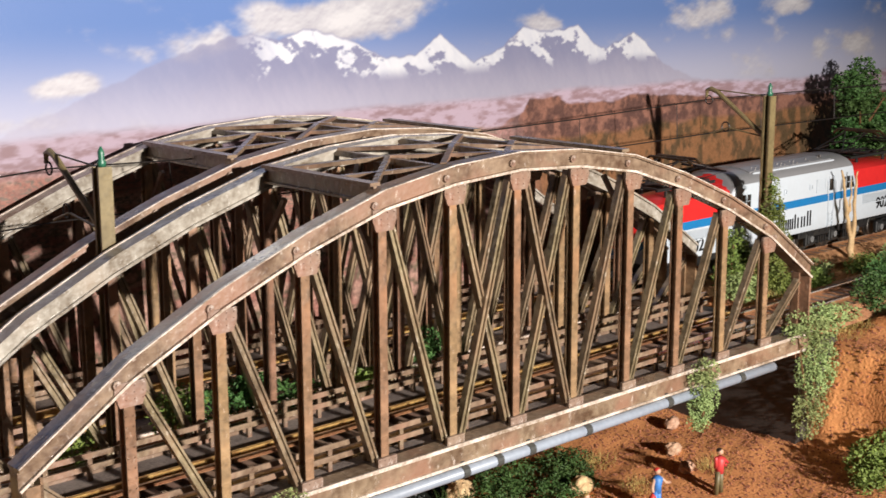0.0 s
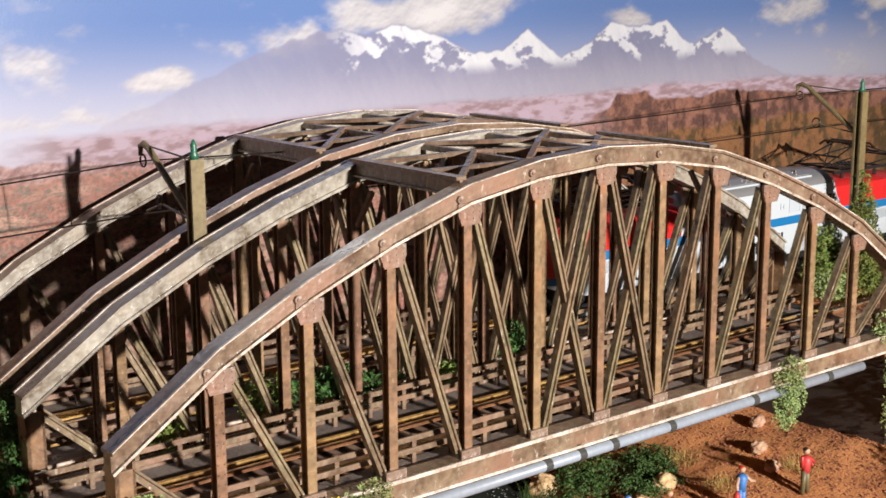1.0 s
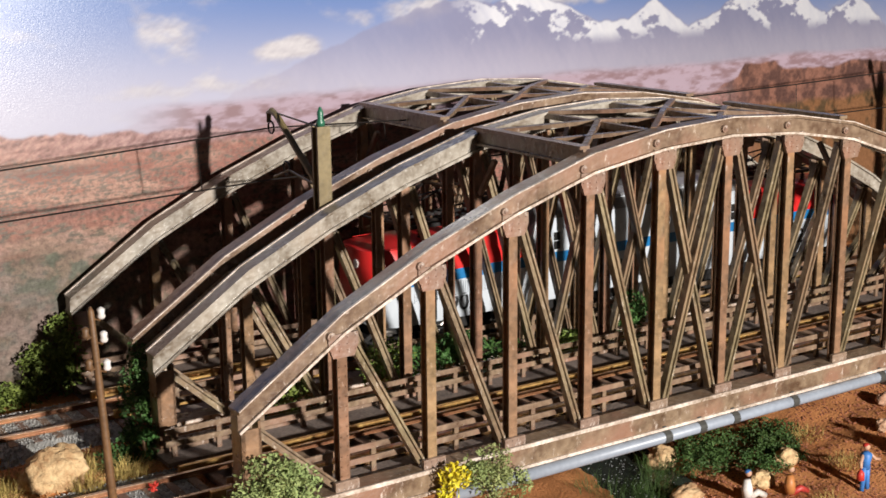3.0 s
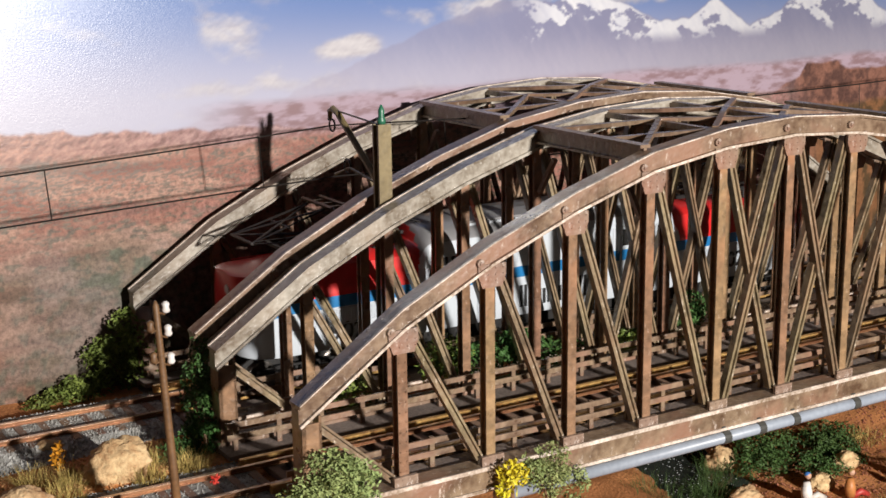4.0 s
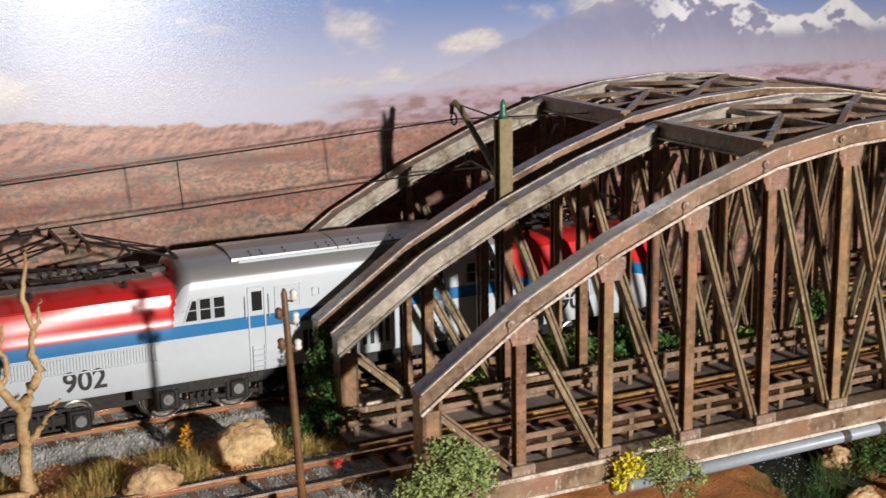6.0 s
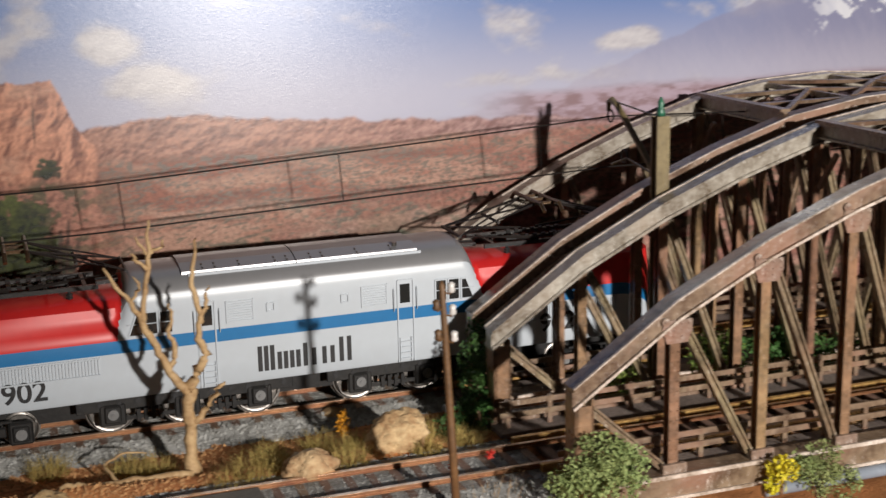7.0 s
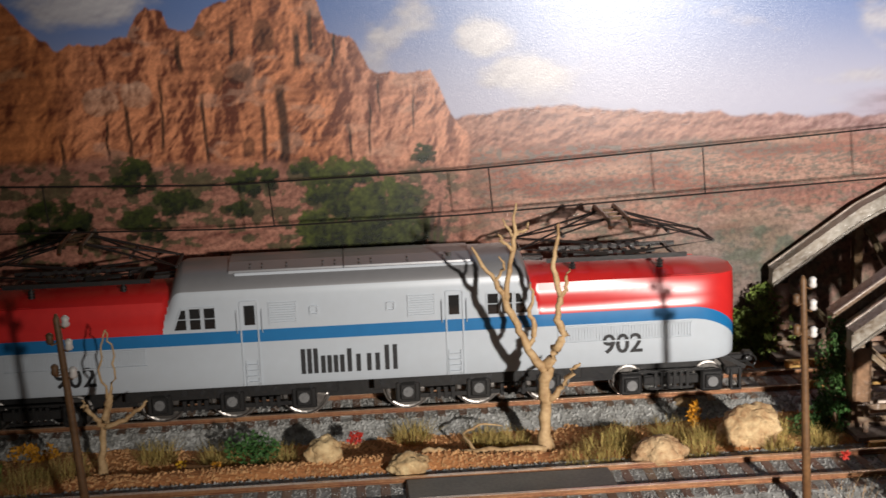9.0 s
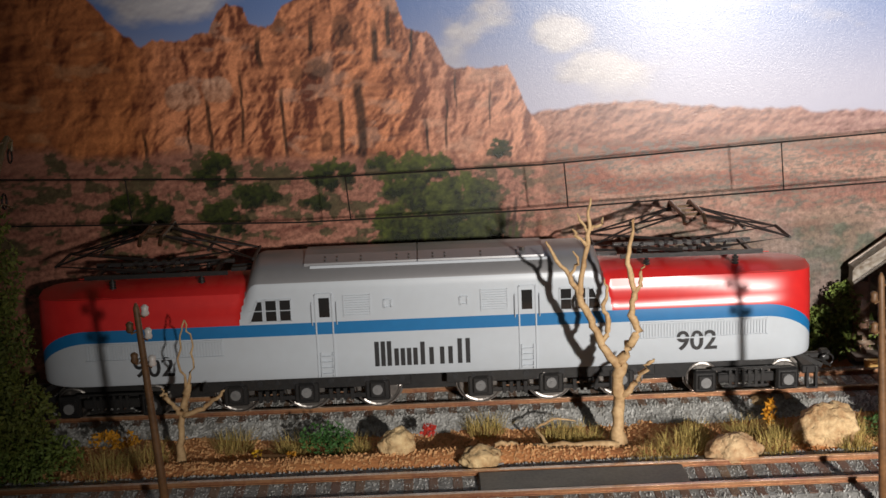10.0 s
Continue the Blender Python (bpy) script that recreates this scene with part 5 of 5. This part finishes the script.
branchy("dead_tree", -101.0, 61.0, -4.5, [
    [(0, 0, -1, 2.6), (-0.6, 0, 8, 2.1), (0.2, 0, 16, 1.9), (-0.6, 0, 23, 2.0), (0.2, 0, 28, 1.9)],
    [(0, 0, 27, 1.7), (-5, 1, 34, 1.3), (-9, 1, 42, 1.15), (-12, 1, 50, 1.0), (-15, 0, 57, 0.8), (-20, 1, 64, 0.55), (-22, 1, 68, 0.3)],
    [(-12, 1, 50, 0.95), (-11, 1, 58, 0.85), (-9.5, 1, 66, 0.75), (-8.5, 1, 73, 0.6), (-8, 1, 81, 0.3)],
    [(-9.5, 1, 66, 0.6), (-13, 0, 70, 0.5), (-14, -1, 72, 0.25)],
    [(-8.8, 1, 71, 0.6), (-5.5, 1, 72, 0.5), (-4.5, 0, 75, 0.25)],
    [(-8.8, 1, 70, 0.5), (-11, 3, 74, 0.4), (-12, 3, 76, 0.2)],
    [(0.2, 0, 28, 1.7), (3.5, -1, 34, 1.3), (6, -2, 39, 1.2), (4.0, -1, 44, 1.1), (4.5, -1, 52, 0.95), (3.0, 0, 60, 0.8), (4.2, 0, 68, 0.65), (5.2, 0, 74.5, 0.3)],
    [(4.2, -1, 50, 0.8), (7.0, -1, 53, 0.6), (6.4, -1, 57, 0.5), (8, -1, 60, 0.25)],
    [(-5, 1, 34, 1.0), (-2.5, 2, 40, 0.85), (-5, 2, 46, 0.7), (-3, 2, 51, 0.5), (-4, 2, 55, 0.25)],
    [(0.4, 0, 18, 1.3), (5, -2, 22, 0.95), (8.5, -3, 28, 0.75), (10.5, -3, 30, 0.4)],
    [(-15, 0, 57, 0.6), (-12.5, -1, 61, 0.45), (-14, -1, 65, 0.25)],
], "bleached bare dead tree with crooked forked branches")
branchy("dead_tree", -240.3, 61.0, -5.0, [
    [(0, 0, -1, 1.5), (0.5, 0, 10, 1.15), (1.5, 0, 18, 1.0), (3.4, 0, 24, 1.3), (3.2, 0, 27, 0.9)],
    [(1.6, 0, 18, 0.9), (-1, 0, 20.5, 0.7), (-3, 0, 23.5, 0.7), (-5, 0, 24, 0.4)],
    [(1.8, 0, 17, 0.9), (8, -1, 20, 0.75), (13, -1, 23, 0.6), (15.5, -1, 25.5, 0.35)],
    [(3.2, 0, 26, 0.5), (1.8, 0, 34, 0.35), (2.6, 0, 42, 0.3), (4.6, 0, 48.5, 0.25)],
    [(3.6, 0, 26, 0.5), (6.6, 0, 33, 0.35), (6.4, 0, 42, 0.3), (4.6, 0, 48.5, 0.2)],
    [(-3, 0, 23.5, 0.5), (-4.4, 0, 26.5, 0.3)],
], "small bleached dead sapling with looped twigs")
branchy("dead_tree", 538.0, 81.0, -5.0, [
    [(0, 0, -1, 1.8), (-1, 0, 12, 1.5), (-5, 0, 26, 1.2), (-10, 0, 40, 0.9), (-14, 0, 52, 0.5)],
    [(0.5, 0, 2, 1.6), (2.5, 0, 20, 1.2), (1, 0, 36, 0.9), (3, 0, 50, 0.4)],
    [(-5, 0, 26, 0.8), (-2, 0, 36, 0.6), (-3, 0, 46, 0.3)],
], "pale dead forked sapling beside the far track")
branchy("fallen_branch", -100.0, 55.0, -2.0, [
    [(-2, 1, 0.3, 1.0), (-16, 2, 0.6, 1.1), (-30, 1, 0.4, 1.3), (-36, 0, 2.2, 1.2), (-41, -1, 2.8, 0.6)],
    [(-30, 1, 0.4, 1.1), (-42, -4, 0.0, 0.9), (-54, -8, -0.6, 0.5)],
    [(-24, 2, 0.6, 0.6), (-28, 8, 4.6, 0.45), (-20, 14, 5.4, 0.35), (-14, 14, 4, 0.2)],
], "bleached fallen branch lying on the grit")

rock(-37, 55, 1.4, 10.4, 7.6, 8.0, 3.1, "large pale yellow sandstone boulder between the tracks")
rock(-69.5, 42, 0.2, 8.4, 6, 5.6, 7.7, "pale sandstone boulder beside the front track")
rock(-171, 56, 1.0, 6.2, 4.6, 5.4, 11.3, "reddish round stone beside the track")
rock(-146, 44, 0.4, 6.0, 4.6, 4.2, 14.9, "brownish low stone on the grit")
rock(-48, 92, -3.5, 5, 4, 3, 4.4, "small stone half buried in ballast")
rock(249, 100, -76, 7, 6, 7, 5.2, "ochre boulder standing in the creek", group="creek stones")
rock(232, 66, -77, 8, 6, 5, 6.4, "rusty stone on the creek bank", group="creek stones")
rock(264, 55, -73, 6, 5, 4.5, 8.9, "ochre stone at the water's edge", group="creek stones")
rock(288, 62, -71, 6, 5, 4.5, 9.9, "pale stone on the bank", group="creek stones")
for k, (x, y, z, r0) in enumerate(((394, 84, -52, 5), (399, 69, -50, 4), (350, 60, -60, 4.2), (330, 44, -62, 4.4), (322, 30, -63, 4.0))):
    rock(x, y, height(x, y) + r0 * 0.45, r0, r0 * 0.8, r0 * 0.8, 20.3 + k * 2.2, "pinkish stone on the red slope", PINKROCK, group="slope stones")

leaves("bush", [(3, -9, 8, 12, 9, 11), (-5, -8, 4, 9, 7, 8), (10, -8, 6, 9, 8, 9)], 5200, 1.5, LEAF_PALE, "dense light-green bush at the bridge's end", "bush", 31)
leaves("bush", [(78, -8, -4, 9, 6, 9), (84, -8, -10, 8, 6, 7), (72, -8, -2, 6, 5, 6)], 2600, 1.25, LEAF_PALE, "fluffy sage bush against the bridge chord", "bush", 32)
leaves("flower_clump", [(63, -9, -2, 5.5, 4, 5), (61, -9, -6, 4, 3, 4)], 420, 1.9, LEAF_YELLOW, "bright yellow flowering clump by the bridge", "flowers", 33)
leaves("bush", [(282, -7, -3, 9, 5, 8), (282, -7, -13, 9, 5, 9), (280, -7, -20, 7, 4, 6)], 3400, 1.3, LEAF_PALE, "pale hanging bush over the bridge chord", "bush", 34, droop=0.8)
leaves("ivy", [(366, -5, -2, 14, 7, 9), (368, -5, -18, 15, 7, 14), (364, -5, -36, 12, 6, 14), (352, -4, 4, 9, 5, 8)], 5200, 1.6, LEAF_PALE, "green ivy hanging over the bridge's end", "ivy", 35, droop=0.8)
leaves("bush", [(388, 6, 0, 14, 10, 7), (410, 12, -4, 16, 10, 6)], 2600, 1.7, LEAF_PALE, "mossy green shrub on the bank edge", "bush", 36)
leaves("bush", [(362, -42, -50, 19, 14, 12), (348, -46, -53, 11, 10, 8), (378, -40, -50, 14, 12, 11)], 5500, 2.0, LEAF, "rounded green shrub on the red slope", "bush", 37)
leaves("bush", [(262, 84, -73, 22, 13, 5), (284, 66, -72, 20, 13, 5), (302, 84, -69, 18, 15, 5), (272, 96, -71, 20, 12, 6), (292, 74, -70, 15, 12, 6)], 9000, 1.6, LEAF_DARK, "dark green waterside shrubs by the creek", "bush", 38)
for k, (x, z, rx, rz) in enumerate(((88, 8, 9, 9), (103, 6, 12, 7), (132, 3, 14, 6), (47, 3, 9, 6), (118, 9, 8, 6), (201, 8, 6, 9), (170, 2, 9, 4))):
    leaves("creeper", [(x, 70, z, rx * 1.4, 6, rz * 1.15)], 720, 2.1, LEAF_DARK if k % 3 else LEAF, "green creeper growing between the two bridges", "creeper", 40 + k, "creepers")
leaves("bush", [(-4, 141, 14, 10, 7, 12), (-13, 141, 8, 10, 7, 9), (-2, 141, 2, 10, 7, 10)], 3600, 1.9, LEAF, "leafy green bush behind the rear track", "bush", 51)
leaves("bush", [(-24, 140, -2, 13, 7, 6), (-36, 139, -5, 10, 7, 4)], 2400, 1.8, LEAF, "low green bush beside the rear track", "bush", 52)
leaves("ivy", [(-6, 63, 2, 9, 6, 8), (-14, 63, -2, 10, 6, 5), (-4, 70, 14, 7, 7, 14), (-1, 77, 24, 4, 5, 9)], 4200, 1.7, LEAF_DARK, "dark ivy round the bridge ends", "ivy", 53, droop=0.4)
leaves("ivy", [(-296, 60, 60, 13, 10, 16), (-295, 58, 38, 14, 11, 16), (-293, 56, 16, 17, 13, 14), (-290, 55, 2, 21, 15, 9), (-297, 62, 78, 11, 8, 12)], 15000, 2.0, LEAF, "dense ivy climbing a catenary mast", "ivy", 54, droop=0.5)
leaves("ivy", [(434, 66, 34, 9, 7, 13), (436, 65, 16, 12, 9, 14), (433, 64, 0, 14, 10, 10), (434, 67, 48, 5, 5, 9)], 6500, 1.9, LEAF, "green ivy climbing a catenary mast", "ivy", 55, droop=0.4)
leaves("bush", [(420, 80, 4, 12, 8, 12), (440, 90, 6, 13, 8, 14), (428, 84, 18, 9, 7, 10), (456, 92, 2, 12, 8, 9)], 3600, 2.0, LEAF, "tall green shrub between the tracks beyond the bridge", "bush", 57)
leaves("bush", [(448, 14, 2, 16, 10, 10), (468, 18, 6, 18, 11, 12), (492, 22, 4, 18, 12, 12), (436, 8, -4, 11, 8, 7)], 6200, 1.9, LEAF_DARK, "dark green shrub on top of the orange bank", "bush", 58)
for k, (x, y, z, r0) in enumerate(((405, 62, 2, 13), (455, 55, -2, 14), (480, 66, -2, 12), (520, 62, -4, 14), (560, 60, -4, 18), (505, 20, 0, 20), (545, 24, 0, 22), (470, 20, -2, 14))):
    leaves("bush", [(x, y, z, r0, r0 * 0.7, r0 * 0.62), (x + r0 * 0.5, y, z - 2, r0 * 0.6, r0 * 0.6, r0 * 0.5)], 1500, 2.0, LEAF if k % 2 else LEAF_PALE, "green lineside bush on the far bank", "bush", 60 + k, "lineside bushes")


def leafy_tree(x, y, z, h, r0, seed):
    t = thing("tree", "dark green leafy tree with a brown trunk behind the track", "tree", at=(x, y, z))
    bm = bmesh.new()
    tube(bm, [(0, 0, -2), (0.5, 0, h * 0.3), (-0.5, 0, h * 0.7)], [2.6, 2.0, 0.8], 8)
    for a in range(5):
        c, s = math.cos(a * 1.26), math.sin(a * 1.26)
        tube(bm, [(0, 0, h * (0.3 + 0.07 * a)), (c * r0 * 0.5, s * r0 * 0.3, h * (0.5 + 0.07 * a))], [1.1, 0.4], 6)
    part("trunk", bm, WOODPOLE, t)
    r = random.Random(seed)
    blobs = []
    for k in range(15):
        a, q = r.uniform(0, math.tau), r.uniform(0.1, 0.75) * r0
        blobs.append((x + q * math.cos(a), y + q * 0.5 * math.sin(a), z + h * r.uniform(0.4, 0.93), r0 * r.uniform(0.25, 0.42), r0 * 0.3, h * r.uniform(0.08, 0.14)))
    for b in blobs:
        part("leaf_clump", leaf_mesh("leaf_clump", b, 1300, 2.7, LEAF_DARK, r, seed, 0.0, Vector((x, y, z))), LEAF_DARK, t)


leafy_tree(624, 128, -8, 112, 38, 71)

spots = [(x, y, height(x, y) + 0.5, r0) for x, y, r0 in ((-56, 47, 6), (-49, 60, 5), (-84, 50, 8), (-92, 44, 6), (-78, 55, 6), (-112, 66, 6), (-120, 70, 5), (-60, 66, 5), (-27, 62, 5), (-186, 62, 5), (-205, 66, 6), (-262, 50, 9), (-252, 58, 8), (-225, 72, 6), (-143, 78, 6), (-30, 46, 5), (-16, 50, 5))]
grass("grass_tufts", spots, 300, 7.5, STRAW, "dry yellow-green grass tufts between the tracks", 81, "stuff")
spots = [(x, y, height(x, y) + 0.3, r0) for x, y, r0 in ((402, 2, 9), (420, 14, 9), (330, 20, 8), (300, 40, 7), (270, 20, 8), (440, 30, 10), (310, 70, 8), (380, 24, 8), (455, 85, 12), (500, 80, 14), (530, 84, 12), (470, 60, 14), (490, 54, 14), (515, 58, 15), (545, 60, 15), (575, 66, 16), (560, 80, 14), (600, 70, 16), (480, 76, 12), (425, 52, 10), (440, 60, 10), (408, 8, 8), (416, 2, 8))]
grass("grass_tufts", spots, 190, 7.0, STRAW, "dry grass tufts on the red slope", 82, "stuff")
grass("weed", [(-25, 9, height(-25, 9), 3.5), (-18, 7, height(-18, 7), 3)], 26, 13, DEADWOOD, "dry straw weed beside the pole", 83)
leaves("flower_clump", [(-36, 7.5, 8.6, 1.4, 1.2, 1.4)], 40, 1.3, REDM, "small red flower on a dry weed", "flowers", 84)
leaves("flower_clump", [(-24, 8, 10.4, 1.4, 1.2, 1.3)], 40, 1.3, REDM, "small red flower by the pole", "flowers", 85)
leaves("flower_clump", [(-52, 66, 4, 2.4, 2, 5)], 90, 2.0, ORANGE, "yellow-orange flower stalk behind the boulder", "flowers", 86)
leaves("flower_clump", [(-261, 62, 5, 9, 4, 3)], 230, 2.0, ORANGE, "orange-yellow flowering plant beside the track", "flowers", 87)
leaves("flower_clump", [(-162, 66, 2.5, 3.0, 2, 2.2)], 110, 1.6, REDM, "clump of small bright red flowers on the grit", "flowers", 88)
leaves("bush", [(-194, 62, 2, 9, 6, 6)], 900, 1.5, LEAF_DARK, "small dark green bush on the grit", "bush", 89)
leaves("flower_clump", [(-216, 60, -1, 2, 2, 1.5), (-205, 57, -1, 2, 2, 1.5)], 60, 1.5, ORANGE, "tiny yellow flowers on the grit", "flowers", 90)
grass("reeds", [(205, 88, -78, 14), (222, 78, -78, 8), (240, 92, -78, 9)], 260, 11, LEAF_DARK, "dark reeds in the creek", 91, "stuff")


def grit(x0, x1, y0, y1, count, size, mat, label, seed):
    r = random.Random(seed)
    vs, fs = [], []
    for k in range(count):
        x, y = r.uniform(x0, x1), r.uniform(y0, y1)
        z, s, o = height(x, y), size * r.uniform(0.5, 1.4), len(vs)
        for c in ((1, 0, -0.3), (-0.5, 0.87, -0.3), (-0.5, -0.87, -0.3), (0, 0, 0.8)):
            vs.append(((x + s * c[0] * r.uniform(0.6, 1.3)) * MM, (y + s * c[1] * r.uniform(0.6, 1.3)) * MM, (z + s * c[2] * r.uniform(0.5, 1.2)) * MM))
        fs += [(o, o + 1, o + 3), (o + 1, o + 2, o + 3), (o + 2, o, o + 3)]
    me = bpy.data.meshes.new("grit")
    me.from_pydata(vs, [], fs)
    me.materials.append(mat)
    return tagged(new("grit", me), label, "grit", kind="stuff")


grit(-300, 0, 44, 84, 9000, 0.7, GRIT, "loose reddish grit between the tracks", 95)
grit(240, 420, -60, 90, 9000, 0.8, GRIT, "loose reddish grit on the slope", 96)
grit(-60, 10, 0, 46, 1500, 0.6, GRIT, "loose brown grit by the front track", 97)


# Sparse white flecks serve as foam and as glints painted on the water.
def foam():
    r = random.Random(98)
    vs, fs = [], []
    for k in range(600):
        y = r.uniform(30, 140)
        x = 217 + 0.35 * (y - 60) + r.gauss(0, 13)
        s, o = r.uniform(0.12, 0.5), len(vs)
        for c in ((1, 0, 0), (-0.5, 0.87, 0), (-0.5, -0.87, 0), (0, 0, 0.6)):
            vs.append(((x + s * c[0]) * MM, (y + s * c[1]) * MM, (-78.2 + s * c[2]) * MM))
        fs += [(o, o + 1, o + 3), (o + 1, o + 2, o + 3), (o + 2, o, o + 3)]
    me = bpy.data.meshes.new("foam")
    me.from_pydata(vs, [], fs)
    me.materials.append(FOAM)
    tagged(new("foam", me), "white flecks of foam and painted glints on the creek", "foam", kind="stuff")


foam()

# crossing plate in the front track
bm = bmesh.new()
box(bm, -147, -86, FRONT_Y - 7.0, FRONT_Y + 7.0, -1.7, -0.35, 0.3)
solid("crossing_plate", bm, CONCRETE, "dark grey plate between the rails", "crossing plate", at=(-116, FRONT_Y, -2.6))


def figure(x, y, colors, pose_id, label):
    """A painted miniature: one plain mesh."""
    z = height(x, y)
    bm = bmesh.new()
    n0 = 0

    def tint(index):
        nonlocal n0
        bm.faces.ensure_lookup_table()
        for f in bm.faces[n0:]:
            f.material_index = index
        n0 = len(bm.faces)

    if pose_id == 2:
        tube(bm, [(x, y, z), (x + 4, y - 2, z + 3), (x + 8, y - 2, z + 0.5)], 1.5, 8)
        tint(1)
        tube(bm, [(x, y, z + 1), (x - 0.5, y, z + 5), (x - 0.5, y, z + 9)], [2.2, 2.4, 1.4], 10)
        tint(0)
        top = z + 11.6
    else:
        for s in (-1.3, 1.3):
            tube(bm, [(x + s * 1.3, y, z), (x + s, y, z + 5), (x + s * 0.7, y, z + 10.5)], [1.0, 1.1, 1.4], 8)
        tint(1)
        tube(bm, [(x, y, z + 9.5), (x, y, z + 12.5), (x, y, z + 16), (x, y, z + 17.2)], [1.8, 1.9, 2.5, 1.0], 10)
        if pose_id == 0:
            tint(1)
        hand_z = 18.5 if pose_id == 1 else 11.5
        tube(bm, [(x + 2.2, y, z + 16), (x + 4.6, y - 1, z + 13.2), (x + (7.5 if pose_id == 0 else 2.6), y - 1, z + 12.4)], 0.75, 6)
        tube(bm, [(x - 2.2, y, z + 16), (x - 4.4, y - 1, z + 13.4), (x - 5.4, y - 2, z + hand_z)], 0.75, 6)
        tint(0)
        if pose_id == 0:
            tube(bm, [(x - 5.4, y - 2, z + 11), (x - 5.4, y - 2, z + 9.5), (x - 5.4, y - 2, z + 6.5)], [0.3, 1.5, 1.7], 8)
            tint(3)
        top = z + 19.2
    bmesh.ops.create_uvsphere(bm, u_segments=12, v_segments=8, radius=1.45, matrix=Matrix.Translation((x, y, top)))
    bm.faces.ensure_lookup_table()
    tint(2)
    bmesh.ops.create_uvsphere(bm, u_segments=12, v_segments=8, radius=1.5, matrix=Matrix.Translation((x, y + 0.3, top + 0.5)) @ Matrix.Diagonal((1, 1, 0.7, 1)))
    tint(3)
    mats = [material("figure_paint", c, 0.5, 0, None, 200, 900, 0.0) for c in colors]
    return solid("figurine", bm, mats, label, "figurine", "painted figurines", smooth=True, at=(x, y, z))


SKIN = (0.6, 0.36, 0.24)
figure(291, 22, (SKIN, (0.05, 0.2, 0.55), SKIN, (0.55, 0.04, 0.03)), 0, "painted miniature in blue dungarees, red cap and red bag")
figure(316, 8, ((0.6, 0.05, 0.05), (0.14, 0.11, 0.05), SKIN, (0.03, 0.02, 0.015)), 1, "painted miniature in a red shirt with raised arm")
figure(248, 47, ((0.75, 0.72, 0.68), (0.7, 0.66, 0.6), SKIN, (0.05, 0.18, 0.5)), 2, "seated painted miniature in white with a blue cap")
figure(266, 40, ((0.5, 0.2, 0.06), (0.5, 0.05, 0.04), SKIN, (0.3, 0.2, 0.06)), 2, "seated painted miniature in rust-red clothes")


# ---- movement ----
RUN = [(0.0, 494), (0.5, 433), (1.0, 387), (1.5, 345), (2.0, 304), (3.5, 187), (4.0, 150), (4.5, 114), (5.0, 78), (5.2, 64), (6.5, -19), (7.0, -56), (7.5, -87), (8.0, -118.6), (8.5, -146.5), (9.0, -160.6), (9.5, -161), (10.0, -161)]


def motions():
    walk(loco, [(t, pose(x * MM, REAR_Y * MM, 0)) for t, x in RUN])
    ts, xs = [r[0] for r in RUN], [r[1] for r in RUN]
    times = sorted({round(k / 10, 1) for k in range(0, 93)} | {10.0})
    for w, px, radius in wheels:
        rows = []
        for t in times:
            turn = (494 - np.interp(t, ts, xs)) / radius
            rows.append((t, pose(px * MM, 0, radius * MM, 0, -math.degrees(turn), 0)))
        walk(w, rows)


motions()
